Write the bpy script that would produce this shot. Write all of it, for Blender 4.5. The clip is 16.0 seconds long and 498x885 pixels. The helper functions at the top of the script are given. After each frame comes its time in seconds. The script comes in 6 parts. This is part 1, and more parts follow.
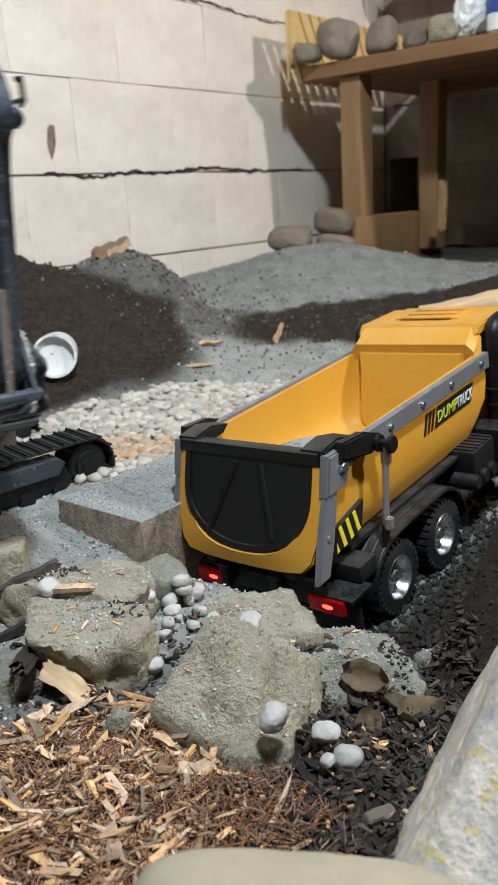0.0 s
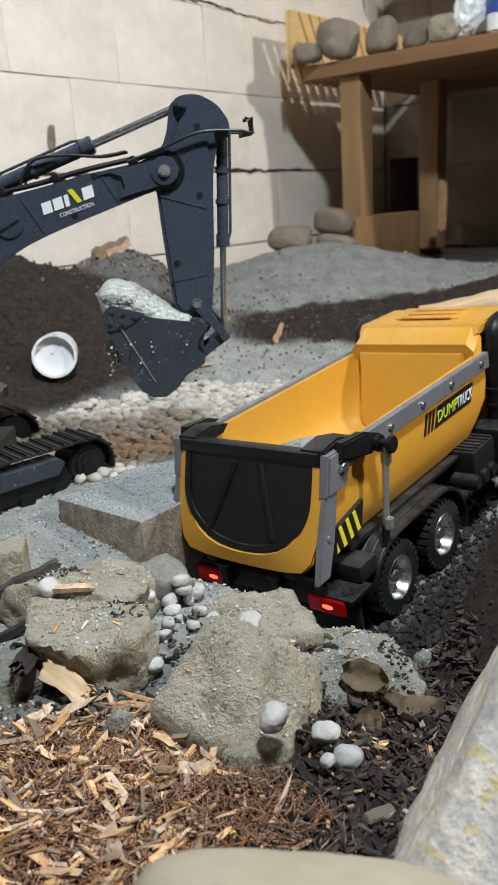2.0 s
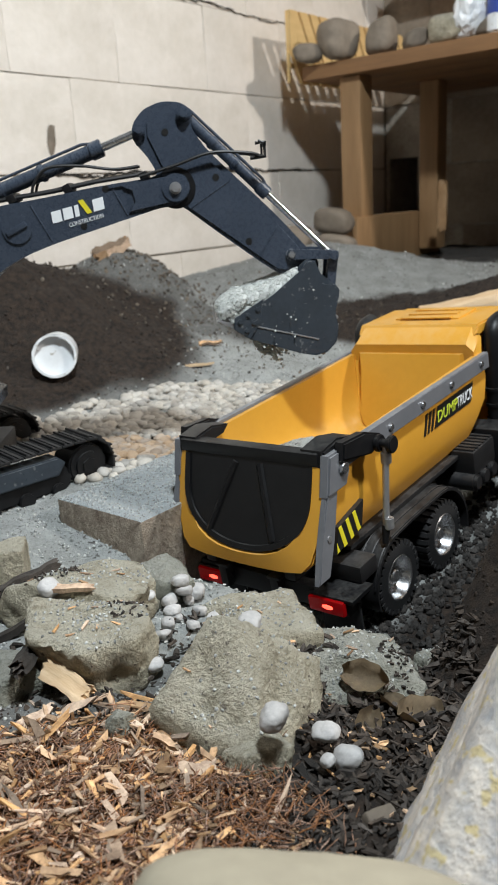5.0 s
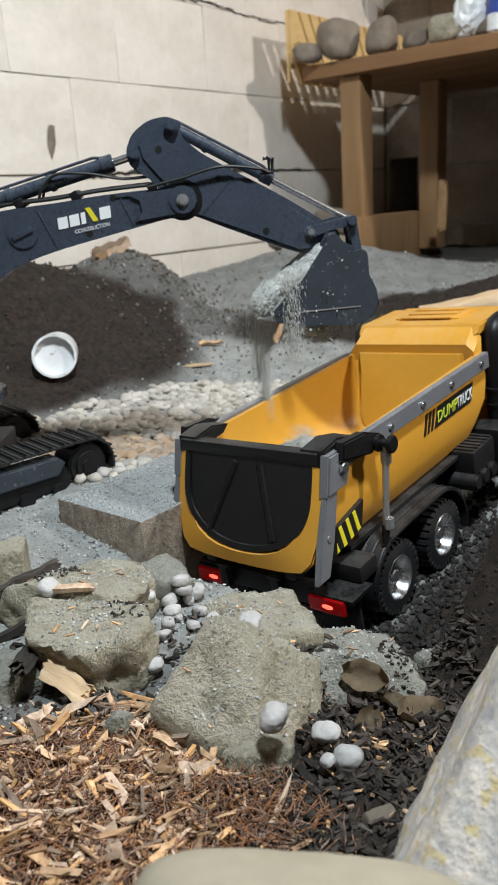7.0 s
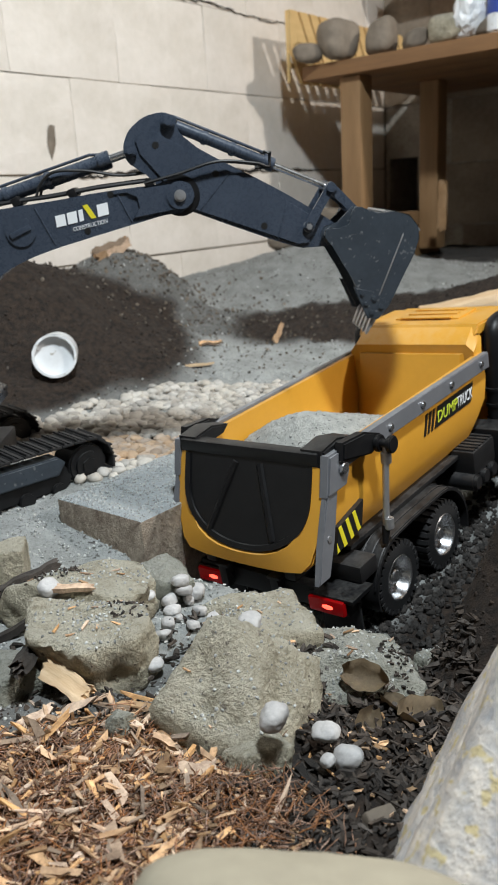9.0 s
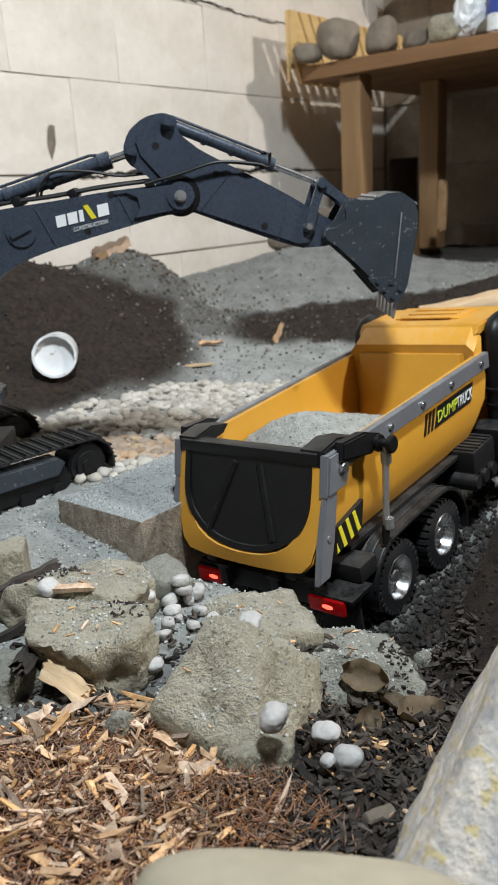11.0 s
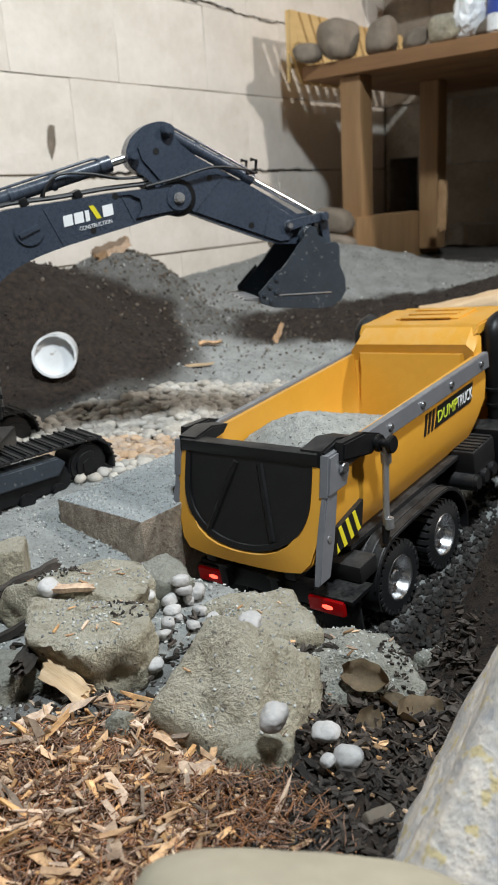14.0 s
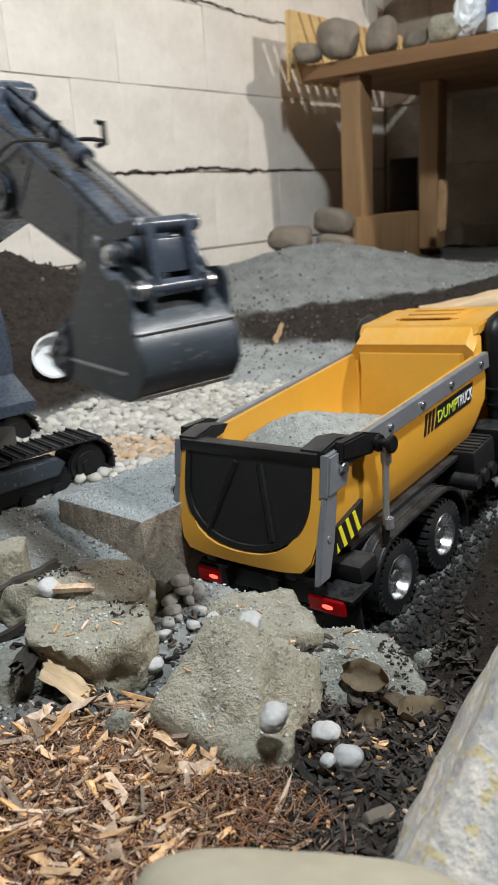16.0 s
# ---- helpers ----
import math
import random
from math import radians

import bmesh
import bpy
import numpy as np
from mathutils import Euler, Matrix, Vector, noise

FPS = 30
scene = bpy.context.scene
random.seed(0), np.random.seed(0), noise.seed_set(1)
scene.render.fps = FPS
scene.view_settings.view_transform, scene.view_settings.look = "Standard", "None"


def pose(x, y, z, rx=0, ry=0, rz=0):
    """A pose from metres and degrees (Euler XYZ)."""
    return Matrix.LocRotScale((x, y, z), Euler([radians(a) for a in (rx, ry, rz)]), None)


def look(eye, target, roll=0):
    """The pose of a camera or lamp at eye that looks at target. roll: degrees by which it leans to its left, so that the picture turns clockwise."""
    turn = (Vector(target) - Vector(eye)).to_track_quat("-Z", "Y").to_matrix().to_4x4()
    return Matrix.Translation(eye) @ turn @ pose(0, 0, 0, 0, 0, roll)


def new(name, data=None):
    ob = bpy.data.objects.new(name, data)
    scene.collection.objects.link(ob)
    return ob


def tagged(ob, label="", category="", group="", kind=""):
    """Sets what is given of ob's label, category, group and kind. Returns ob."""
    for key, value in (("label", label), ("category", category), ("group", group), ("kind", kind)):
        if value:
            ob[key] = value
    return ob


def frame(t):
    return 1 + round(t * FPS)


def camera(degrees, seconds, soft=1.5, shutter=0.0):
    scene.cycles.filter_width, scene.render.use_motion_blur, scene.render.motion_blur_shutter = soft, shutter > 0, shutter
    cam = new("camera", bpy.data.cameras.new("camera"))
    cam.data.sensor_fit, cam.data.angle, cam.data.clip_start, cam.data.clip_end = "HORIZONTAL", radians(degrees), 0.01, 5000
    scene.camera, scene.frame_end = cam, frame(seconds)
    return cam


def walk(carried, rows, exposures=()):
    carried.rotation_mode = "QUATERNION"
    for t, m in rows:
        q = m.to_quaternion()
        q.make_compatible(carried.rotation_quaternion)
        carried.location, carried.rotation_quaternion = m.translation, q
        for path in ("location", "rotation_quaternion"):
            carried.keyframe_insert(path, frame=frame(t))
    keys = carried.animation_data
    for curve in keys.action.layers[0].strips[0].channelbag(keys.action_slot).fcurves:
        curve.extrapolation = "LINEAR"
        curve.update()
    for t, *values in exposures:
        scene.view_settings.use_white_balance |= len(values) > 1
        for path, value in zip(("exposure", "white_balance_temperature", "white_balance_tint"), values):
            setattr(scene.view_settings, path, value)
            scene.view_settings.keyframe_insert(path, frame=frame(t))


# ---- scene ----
cam = camera(34.97, 16.0, soft=1.2, shutter=0.5)
walk(cam, [(0.0, look((0, 0, 0.55), (0, 0.95630, 0.25763), -3.5)), (16.0, look((0, 0, 0.55), (0, 0.95630, 0.25763), -3.5))])
cam.data.dof.use_dof = True
cam.data.dof.focus_distance = 0.64
cam.data.dof.aperture_fstop = 18.0

# ---- light ----
world = bpy.data.worlds.new("world")
scene.world = world
world.use_nodes = True
world.node_tree.nodes["Background"].inputs[0].default_value = (0.75, 0.85, 1.0, 1)
world.node_tree.nodes["Background"].inputs[1].default_value = 0.01
scene.view_settings.exposure = 0.0


def lamp(name, eye, target, power, size, color):
    data = bpy.data.lights.new(name, "AREA")
    data.energy, data.shape, data.size, data.color = power, "DISK", size, color
    ob = new(name, data)
    ob.matrix_world = look(eye, target)
    return ob


# a warm bulb across the room and a cooler one over the sand
lamp("bulb_light", (2.41, 0.206, 2.13), (0.1, 1.5, 0.6), 51, 0.15, (1.0, 0.945, 0.87))
lamp("bulb_light", (0.28, -0.06, 2.26), (-0.05, 0.95, 0.3), 59, 0.20, (0.87, 0.955, 1.0))


# ---- materials ----
def mat(name, a, b=None, rough=0.6, metal=0.0, scale=20.0, fine=200.0, bump=0.3, depth=0.002, spec=0.5,
        dust=0.0, dust_lo=0.42, dust_color=(0.42, 0.43, 0.42), stretch=(1, 1, 1), speck=None, speck_amount=0.5, coat=0.0, rand=0.0, island=0.0):
    """A worn surface: two colours mixed at two scales, relief, dust on what faces up, specks."""
    m = bpy.data.materials.new(name)
    m.use_nodes = True
    nt = m.node_tree
    n, l = nt.nodes, nt.links
    bsdf = n["Principled BSDF"]
    b = b or tuple(c * 0.72 for c in a)
    co = n.new("ShaderNodeTexCoord")
    mp = n.new("ShaderNodeMapping")
    mp.inputs["Scale"].default_value = stretch
    l.new(co.outputs["Object"], mp.inputs[0])

    def tex(s, detail=4.0, r=0.6):
        t = n.new("ShaderNodeTexNoise")
        t.inputs["Scale"].default_value, t.inputs["Detail"].default_value, t.inputs["Roughness"].default_value = s, detail, r
        l.new(mp.outputs[0], t.inputs["Vector"])
        return t.outputs["Fac"]

    def ramp(v, lo, hi):
        r = n.new("ShaderNodeMapRange")
        r.inputs[1].default_value, r.inputs[2].default_value = lo, hi
        l.new(v, r.inputs[0])
        return r.outputs[0]

    def mix(f, c1, c2):
        x = n.new("ShaderNodeMix")
        x.data_type = "RGBA"
        if isinstance(f, float):
            x.inputs[0].default_value = f
        else:
            l.new(f, x.inputs[0])
        for i, c in ((6, c1), (7, c2)):
            if isinstance(c, tuple):
                x.inputs[i].default_value = (*c, 1)
            else:
                l.new(c, x.inputs[i])
        return x.outputs[2]

    def math_(op, v1, v2):
        x = n.new("ShaderNodeMath")
        x.operation = op
        for i, v in enumerate((v1, v2)):
            if isinstance(v, float):
                x.inputs[i].default_value = v
            else:
                l.new(v, x.inputs[i])
        return x.outputs[0]

    big, small = tex(scale), tex(fine, 6.0, 0.7)
    col = mix(ramp(math_("ADD", math_("MULTIPLY", big, 0.6), math_("MULTIPLY", small, 0.4)), 0.36, 0.64), b, a)
    if speck:
        col = mix(ramp(tex(fine * 0.6, 2.0), 0.68 - 0.2 * speck_amount, 0.72 - 0.2 * speck_amount), col, speck)
    if rand:
        oi = n.new("ShaderNodeObjectInfo")
        hsv = n.new("ShaderNodeHueSaturation")
        l.new(math_("ADD", math_("MULTIPLY", oi.outputs["Random"], 2 * rand), 1.0 - rand), hsv.inputs["Value"])
        l.new(col, hsv.inputs["Color"])
        col = hsv.outputs[0]
    if island:
        gi = n.new("ShaderNodeNewGeometry")
        hsv = n.new("ShaderNodeHueSaturation")
        l.new(math_("ADD", math_("MULTIPLY", gi.outputs["Random Per Island"], 2 * island), 1.0 - island), hsv.inputs["Value"])
        sat = math_("FRACT", math_("MULTIPLY", gi.outputs["Random Per Island"], 7.3), 0.0)
        l.new(math_("ADD", math_("MULTIPLY", sat, 0.5), 0.6), hsv.inputs["Saturation"])
        l.new(col, hsv.inputs["Color"])
        col = hsv.outputs[0]
    rg = math_("ADD", math_("MULTIPLY", small, 0.25), rough - 0.125)
    if dust:
        ge = n.new("ShaderNodeNewGeometry")
        sx = n.new("ShaderNodeSeparateXYZ")
        l.new(ge.outputs["Normal"], sx.inputs[0])
        up = ramp(sx.outputs[2], 0.35, 0.95)
        f = math_("MULTIPLY", up, math_("MULTIPLY", ramp(math_("ADD", math_("MULTIPLY", big, 0.5), math_("MULTIPLY", small, 0.5)), dust_lo, dust_lo + 0.2), float(dust)))
        col = mix(f, col, dust_color)
        rg = math_("MAXIMUM", rg, math_("MULTIPLY", f, 0.9))
    l.new(col, bsdf.inputs["Base Color"])
    l.new(rg, bsdf.inputs["Roughness"])
    bsdf.inputs["Metallic"].default_value = metal
    bsdf.inputs["Specular IOR Level"].default_value = spec
    bsdf.inputs["Coat Weight"].default_value = coat
    if bump:
        bp = n.new("ShaderNodeBump")
        bp.inputs["Strength"].default_value, bp.inputs["Distance"].default_value = bump, depth
        l.new(math_("ADD", math_("MULTIPLY", big, 0.5), small), bp.inputs["Height"])
        l.new(bp.outputs[0], bsdf.inputs["Normal"])
    return m


def glow(name, color, strength):
    m = bpy.data.materials.new(name)
    m.use_nodes = True
    p = m.node_tree.nodes["Principled BSDF"]
    p.inputs["Base Color"].default_value = (*color, 1)
    p.inputs["Roughness"].default_value = 0.25
    p.inputs["Emission Color"].default_value = (*color, 1)
    p.inputs["Emission Strength"].default_value = strength
    return m


SAND = (0.41, 0.425, 0.42)
M_WALL = mat("white_painted_block", (0.83, 0.765, 0.70), (0.70, 0.64, 0.565), 0.7, scale=7, fine=45, bump=0.5, depth=0.005, rand=0.03)
# far wall's dirty whitewash, darkened further to paint in the bench's shade
M_SHADEDWALL = mat("dirty_shaded_whitewash", (0.36, 0.30, 0.235), (0.21, 0.17, 0.13), 0.85, scale=7, fine=70, bump=0.5, depth=0.006, rand=0.08)
M_MORTAR = mat("old_mortar", (0.50, 0.46, 0.40), (0.26, 0.22, 0.17), 0.9, scale=15, fine=120, bump=0.8, depth=0.004)
# dark colours of the added, unseen walls and ceiling keep bounced light low
M_CONC = mat("unseen_wall_plaster", (0.13, 0.115, 0.095), (0.10, 0.085, 0.07), 0.85, scale=3, fine=60, bump=0.3, depth=0.004)
M_CEIL = mat("unseen_ceiling_boards", (0.10, 0.075, 0.056), (0.07, 0.052, 0.04), 0.8, scale=4, fine=50)
M_WOOD = mat("pine_board", (0.30, 0.155, 0.065), (0.18, 0.09, 0.038), 0.6, scale=14, fine=60, bump=0.25, depth=0.002, stretch=(0.12, 1, 1))
M_POST = mat("pine_post", (0.34, 0.20, 0.095), (0.23, 0.13, 0.058), 0.65, scale=16, fine=70, bump=0.25, depth=0.002, stretch=(1, 1, 0.12))
M_LATT = mat("pale_lattice_wood", (0.75, 0.52, 0.24), (0.62, 0.41, 0.17), 0.6, scale=20, fine=90, stretch=(0.2, 1, 1))
M_TIMBER = mat("weathered_sawn_timber", (0.56, 0.47, 0.37), (0.24, 0.185, 0.14), 0.9, scale=85, fine=240, bump=1.0, depth=0.009, stretch=(1, 1, 0.75), dust=1.0, dust_lo=0.24, dust_color=(0.49, 0.53, 0.55))
M_YELLOW = mat("amber_plastic", (0.67, 0.335, 0.040), (0.61, 0.30, 0.035), 0.34, scale=12, fine=90, bump=0.04, depth=0.001, dust=0.25, dust_color=(0.55, 0.48, 0.36))
M_GREY = mat("grey_plastic", (0.16, 0.165, 0.18), (0.13, 0.135, 0.15), 0.38, scale=30, fine=200, bump=0.06, depth=0.001, dust=0.3)
M_BLACK = mat("black_plastic", (0.010, 0.010, 0.011), (0.006, 0.006, 0.007), 0.42, scale=40, fine=260, bump=0.08, depth=0.001, spec=0.32, dust=0.18, dust_color=(0.20, 0.20, 0.19))
M_FENDER = mat("dusty_black_fender", (0.014, 0.014, 0.015), (0.008, 0.008, 0.009), 0.45, scale=45, fine=300, bump=0.1, depth=0.001, dust=0.35, dust_color=(0.12, 0.115, 0.11))
M_RUBBER = mat("black_rubber", (0.011, 0.011, 0.012), (0.006, 0.006, 0.007), 0.75, scale=60, fine=350, bump=0.3, depth=0.001, dust=0.15, dust_color=(0.15, 0.14, 0.13))
M_CHROME = mat("bright_steel", (0.80, 0.81, 0.83), (0.66, 0.67, 0.69), 0.24, metal=0.95, scale=50, fine=300, bump=0.03, depth=0.001)
M_STEEL = mat("dull_steel", (0.50, 0.50, 0.51), (0.36, 0.36, 0.37), 0.4, metal=0.7, scale=50, fine=300, bump=0.06, depth=0.001)
M_SLATE = mat("slate_grey_metal", (0.050, 0.063, 0.088), (0.038, 0.049, 0.070), 0.28, metal=0.0, scale=25, fine=220, bump=0.05, depth=0.001, spec=0.5, dust=0.12)
M_BUCKET = mat("scuffed_slate_bucket", (0.060, 0.074, 0.092), (0.044, 0.054, 0.068), 0.32, metal=0.25, scale=35, fine=260, bump=0.1, depth=0.001, dust=0.35, speck=(0.16, 0.17, 0.18), speck_amount=0.12)
M_RED = glow("red_tail_lamp", (0.20, 0.001, 0.002), 0.30)
M_REDHOT = glow("red_tail_lamp_core", (1.0, 0.05, 0.03), 5.0)
M_WHITE = mat("white_print", (0.82, 0.84, 0.86), (0.78, 0.8, 0.82), 0.45, bump=0.0)
M_YPRINT = mat("yellow_print", (0.75, 0.66, 0.03), (0.7, 0.6, 0.03), 0.45, bump=0.0)
M_LIME = mat("lime_print", (0.62, 0.72, 0.05), (0.56, 0.66, 0.05), 0.45, bump=0.0)
M_BPRINT = mat("black_print", (0.012, 0.012, 0.012), (0.01, 0.01, 0.01), 0.45, bump=0.0)
M_PIPE = mat("white_pvc", (0.82, 0.84, 0.86), (0.74, 0.76, 0.78), 0.35, scale=20, fine=150, bump=0.08, depth=0.001, speck=(0.45, 0.42, 0.38), speck_amount=0.1)
M_ROCK = mat("dusty_concrete_rock", (0.66, 0.60, 0.46), (0.32, 0.28, 0.20), 0.92, scale=40, fine=220, bump=1.0, depth=0.009, dust=0.8, dust_lo=0.34, dust_color=(0.55, 0.525, 0.44), speck=(0.16, 0.13, 0.10), speck_amount=0.08)
M_ROCKG = mat("grey_green_rock", (0.36, 0.36, 0.30), (0.21, 0.21, 0.175), 0.92, scale=45, fine=260, bump=1.0, depth=0.006, dust=0.6, dust_lo=0.36, dust_color=(0.40, 0.40, 0.37), speck=(0.10, 0.09, 0.08), speck_amount=0.1)
M_BOULDER = mat("brown_cobble", (0.22, 0.18, 0.14), (0.14, 0.115, 0.09), 0.8, scale=14, fine=90, bump=0.3, depth=0.003, rand=0.25)
M_FAIR = mat("mottled_pale_stone", (0.86, 0.77, 0.67), (0.36, 0.37, 0.40), 0.85, scale=30, fine=140, bump=0.9, depth=0.004, speck=(0.62, 0.52, 0.30), speck_amount=0.45)
M_TAN = mat("smooth_tan_stone", (0.36, 0.32, 0.24), (0.30, 0.265, 0.2), 0.8, scale=14, fine=120, bump=0.2, depth=0.002)
M_PEBBLE = mat("pale_pebble", (0.50, 0.47, 0.42), (0.36, 0.33, 0.29), 0.7, scale=60, fine=260, bump=0.2, depth=0.001, island=0.28)
M_TANPEBBLE = mat("tan_pebble", (0.50, 0.36, 0.24), (0.34, 0.24, 0.16), 0.75, scale=60, fine=260, bump=0.2, depth=0.001, island=0.22)
M_STONE = mat("white_river_pebble", (0.52, 0.51, 0.50), (0.38, 0.37, 0.37), 0.7, scale=60, fine=300, bump=0.3, depth=0.001, rand=0.15)
M_SANDHEAP = mat("pale_grey_sand", (0.60, 0.61, 0.58), (0.38, 0.39, 0.37), 0.95, scale=80, fine=380, bump=1.0, depth=0.006, speck=(0.10, 0.10, 0.10), speck_amount=0.18)
M_CRUMB = mat("sand_grain", (0.46, 0.47, 0.45), (0.32, 0.33, 0.32), 0.95, scale=90, fine=400, bump=0.4, depth=0.001, island=0.4)
M_POUR = mat("dry_pouring_sand", (0.60, 0.62, 0.59), (0.46, 0.48, 0.46), 0.95, scale=90, fine=400, bump=0.2, depth=0.001, island=0.12)
M_SOIL = mat("soil_crumb", (0.044, 0.028, 0.019), (0.018, 0.012, 0.008), 0.95, scale=90, fine=400, bump=0.5, depth=0.001, island=0.5)
M_CHIP = mat("wood_chip", (0.60, 0.38, 0.20), (0.30, 0.16, 0.075), 0.8, scale=120, fine=400, bump=0.4, depth=0.001, stretch=(1, 1, 1), island=0.62)
M_FIBRE = mat("brown_bark_fibre", (0.37, 0.165, 0.070), (0.16, 0.07, 0.032), 0.9, scale=120, fine=400, bump=0.2, depth=0.001, island=0.6)
M_BARK = mat("dark_bark", (0.075, 0.058, 0.046), (0.020, 0.015, 0.012), 0.9, scale=60, fine=300, bump=0.6, depth=0.002, island=0.65)
M_GRIT = mat("dark_grit", (0.045, 0.040, 0.036), (0.014, 0.012, 0.011), 0.95, scale=60, fine=300, bump=0.5, depth=0.001, island=0.5)
M_RUBBLE = mat("brown_rubble", (0.16, 0.13, 0.10), (0.08, 0.063, 0.048), 0.95, scale=60, fine=300, bump=0.5, depth=0.001, island=0.5)
M_LEAF = mat("dry_leaf", (0.24, 0.18, 0.11), (0.15, 0.11, 0.07), 0.7, scale=60, fine=250, bump=0.4, depth=0.001, rand=0.2)
M_BLOND = mat("split_pale_wood", (0.66, 0.50, 0.33), (0.50, 0.34, 0.19), 0.75, scale=60, fine=260, bump=0.6, depth=0.001, stretch=(0.15, 1, 1), rand=0.15)
M_HOSE = mat("black_hose", (0.014, 0.014, 0.015), (0.01, 0.01, 0.011), 0.45, bump=0.0)
# near-black colour for the shade inside the wall's cracks
M_DARKHOLE = mat("crack_shade", (0.03, 0.025, 0.02), (0.015, 0.012, 0.01), 0.9, scale=20, fine=90)
M_GLASS = mat("dark_cab_glass", (0.02, 0.025, 0.03), (0.02, 0.025, 0.03), 0.08, bump=0.0)


# ---- mesh helpers ----
def part(name, bm, material, parent=None, label="", smooth=40):
    me = bpy.data.meshes.new(name)
    bmesh.ops.recalc_face_normals(bm, faces=bm.faces)
    bm.to_mesh(me)
    bm.free()
    me.materials.append(material)
    for p in me.polygons:
        p.use_smooth = True
    me.set_sharp_from_angle(angle=radians(smooth))
    ob = new(name, me)
    ob.parent = parent
    if label:
        ob["label"] = label
    return ob


def box(bm, c, s, bev=0.0, m=None):
    """A box with centre c and size s, its edges rounded."""
    M = (m or Matrix()) @ Matrix.Translation(c) @ Matrix.Diagonal((*s, 1))
    vs = bmesh.ops.create_cube(bm, size=1, matrix=M)["verts"]
    if bev:
        es = list({e for v in vs for e in v.link_edges})
        bmesh.ops.bevel(bm, geom=es, offset=bev, segments=2, affect="EDGES", profile=0.6)
    return bm


def rod(bm, p0, p1, r, r2=None, seg=16, bev=0.0):
    """A round bar from p0 to p1."""
    p0, p1 = Vector(p0), Vector(p1)
    d = p1 - p0
    M = Matrix.Translation((p0 + p1) / 2) @ d.to_track_quat("Z", "Y").to_matrix().to_4x4()
    vs = bmesh.ops.create_cone(bm, cap_ends=True, segments=seg, radius1=r, radius2=r if r2 is None else r2, depth=d.length, matrix=M)["verts"]
    if bev:
        es = [e for e in {e for v in vs for e in v.link_edges} if any(len(f.verts) > 4 for f in e.link_faces)]
        bmesh.ops.bevel(bm, geom=es, offset=bev, segments=2, affect="EDGES")
    return bm


def plate(bm, outline, y0, y1, bev=0.0, turn=None):
    """An outline in x and z, given depth along y."""
    turn = turn or (lambda x, y, z: (x, y, z))
    a = [bm.verts.new(turn(x, y0, z)) for x, z in outline]
    b = [bm.verts.new(turn(x, y1, z)) for x, z in outline]
    k = len(outline)
    caps = [bm.faces.new(a), bm.faces.new(b[::-1])]
    for i in range(k):
        bm.faces.new((a[i], b[i], b[(i + 1) % k], a[(i + 1) % k]))
    if bev:
        bmesh.ops.bevel(bm, geom=[e for f in caps for e in f.edges], offset=bev, segments=2, affect="EDGES")
    return bm


def tube(bm, pts, r, seg=8):
    """A round hose along points."""
    pts = [Vector(p) for p in pts]
    rings = []
    for i, p in enumerate(pts):
        d = (pts[min(i + 1, len(pts) - 1)] - pts[max(i - 1, 0)]).normalized()
        q = d.to_track_quat("Z", "Y")
        rings.append([bm.verts.new(p + q @ Vector((r * math.cos(a), r * math.sin(a), 0))) for a in (2 * math.pi * j / seg for j in range(seg))])
    for a, b in zip(rings, rings[1:]):
        for j in range(seg):
            bm.faces.new((a[j], a[(j + 1) % seg], b[(j + 1) % seg], b[j]))
    bm.faces.new(rings[0][::-1])
    bm.faces.new(rings[-1])
    return bm


def curve_pts(pts, n=8):
    """A smooth line through points."""
    pts = [Vector(p) for p in pts]
    out = []
    for i in range(len(pts) - 1):
        p0, p1, p2, p3 = pts[max(i - 1, 0)], pts[i], pts[i + 1], pts[min(i + 2, len(pts) - 1)]
        for k in range(n):
            t = k / n
            out.append(0.5 * ((2 * p1) + (p2 - p0) * t + (2 * p0 - 5 * p1 + 4 * p2 - p3) * t * t + (3 * p1 - p0 - 3 * p2 + p3) * t ** 3))
    return out + [pts[-1]]


def hexbolt(bm, c, axis, r, h):
    c, axis = Vector(c), Vector(axis)
    rod(bm, c, c + axis * h, r, seg=6)
    rod(bm, c, c + axis * h * 0.5, r * 1.4, seg=14)
    return bm


def empty(name, m=None):
    ob = new(name)
    ob.empty_display_size = 0.05
    if m:
        ob.matrix_world = m
    return ob


def fbm(v, octaves=4, lac=2.1, gain=0.5):
    s, a = 0.0, 1.0
    v = Vector(v)
    for _ in range(octaves):
        s += a * noise.noise(v)
        v = v * lac
        a *= gain
    return s


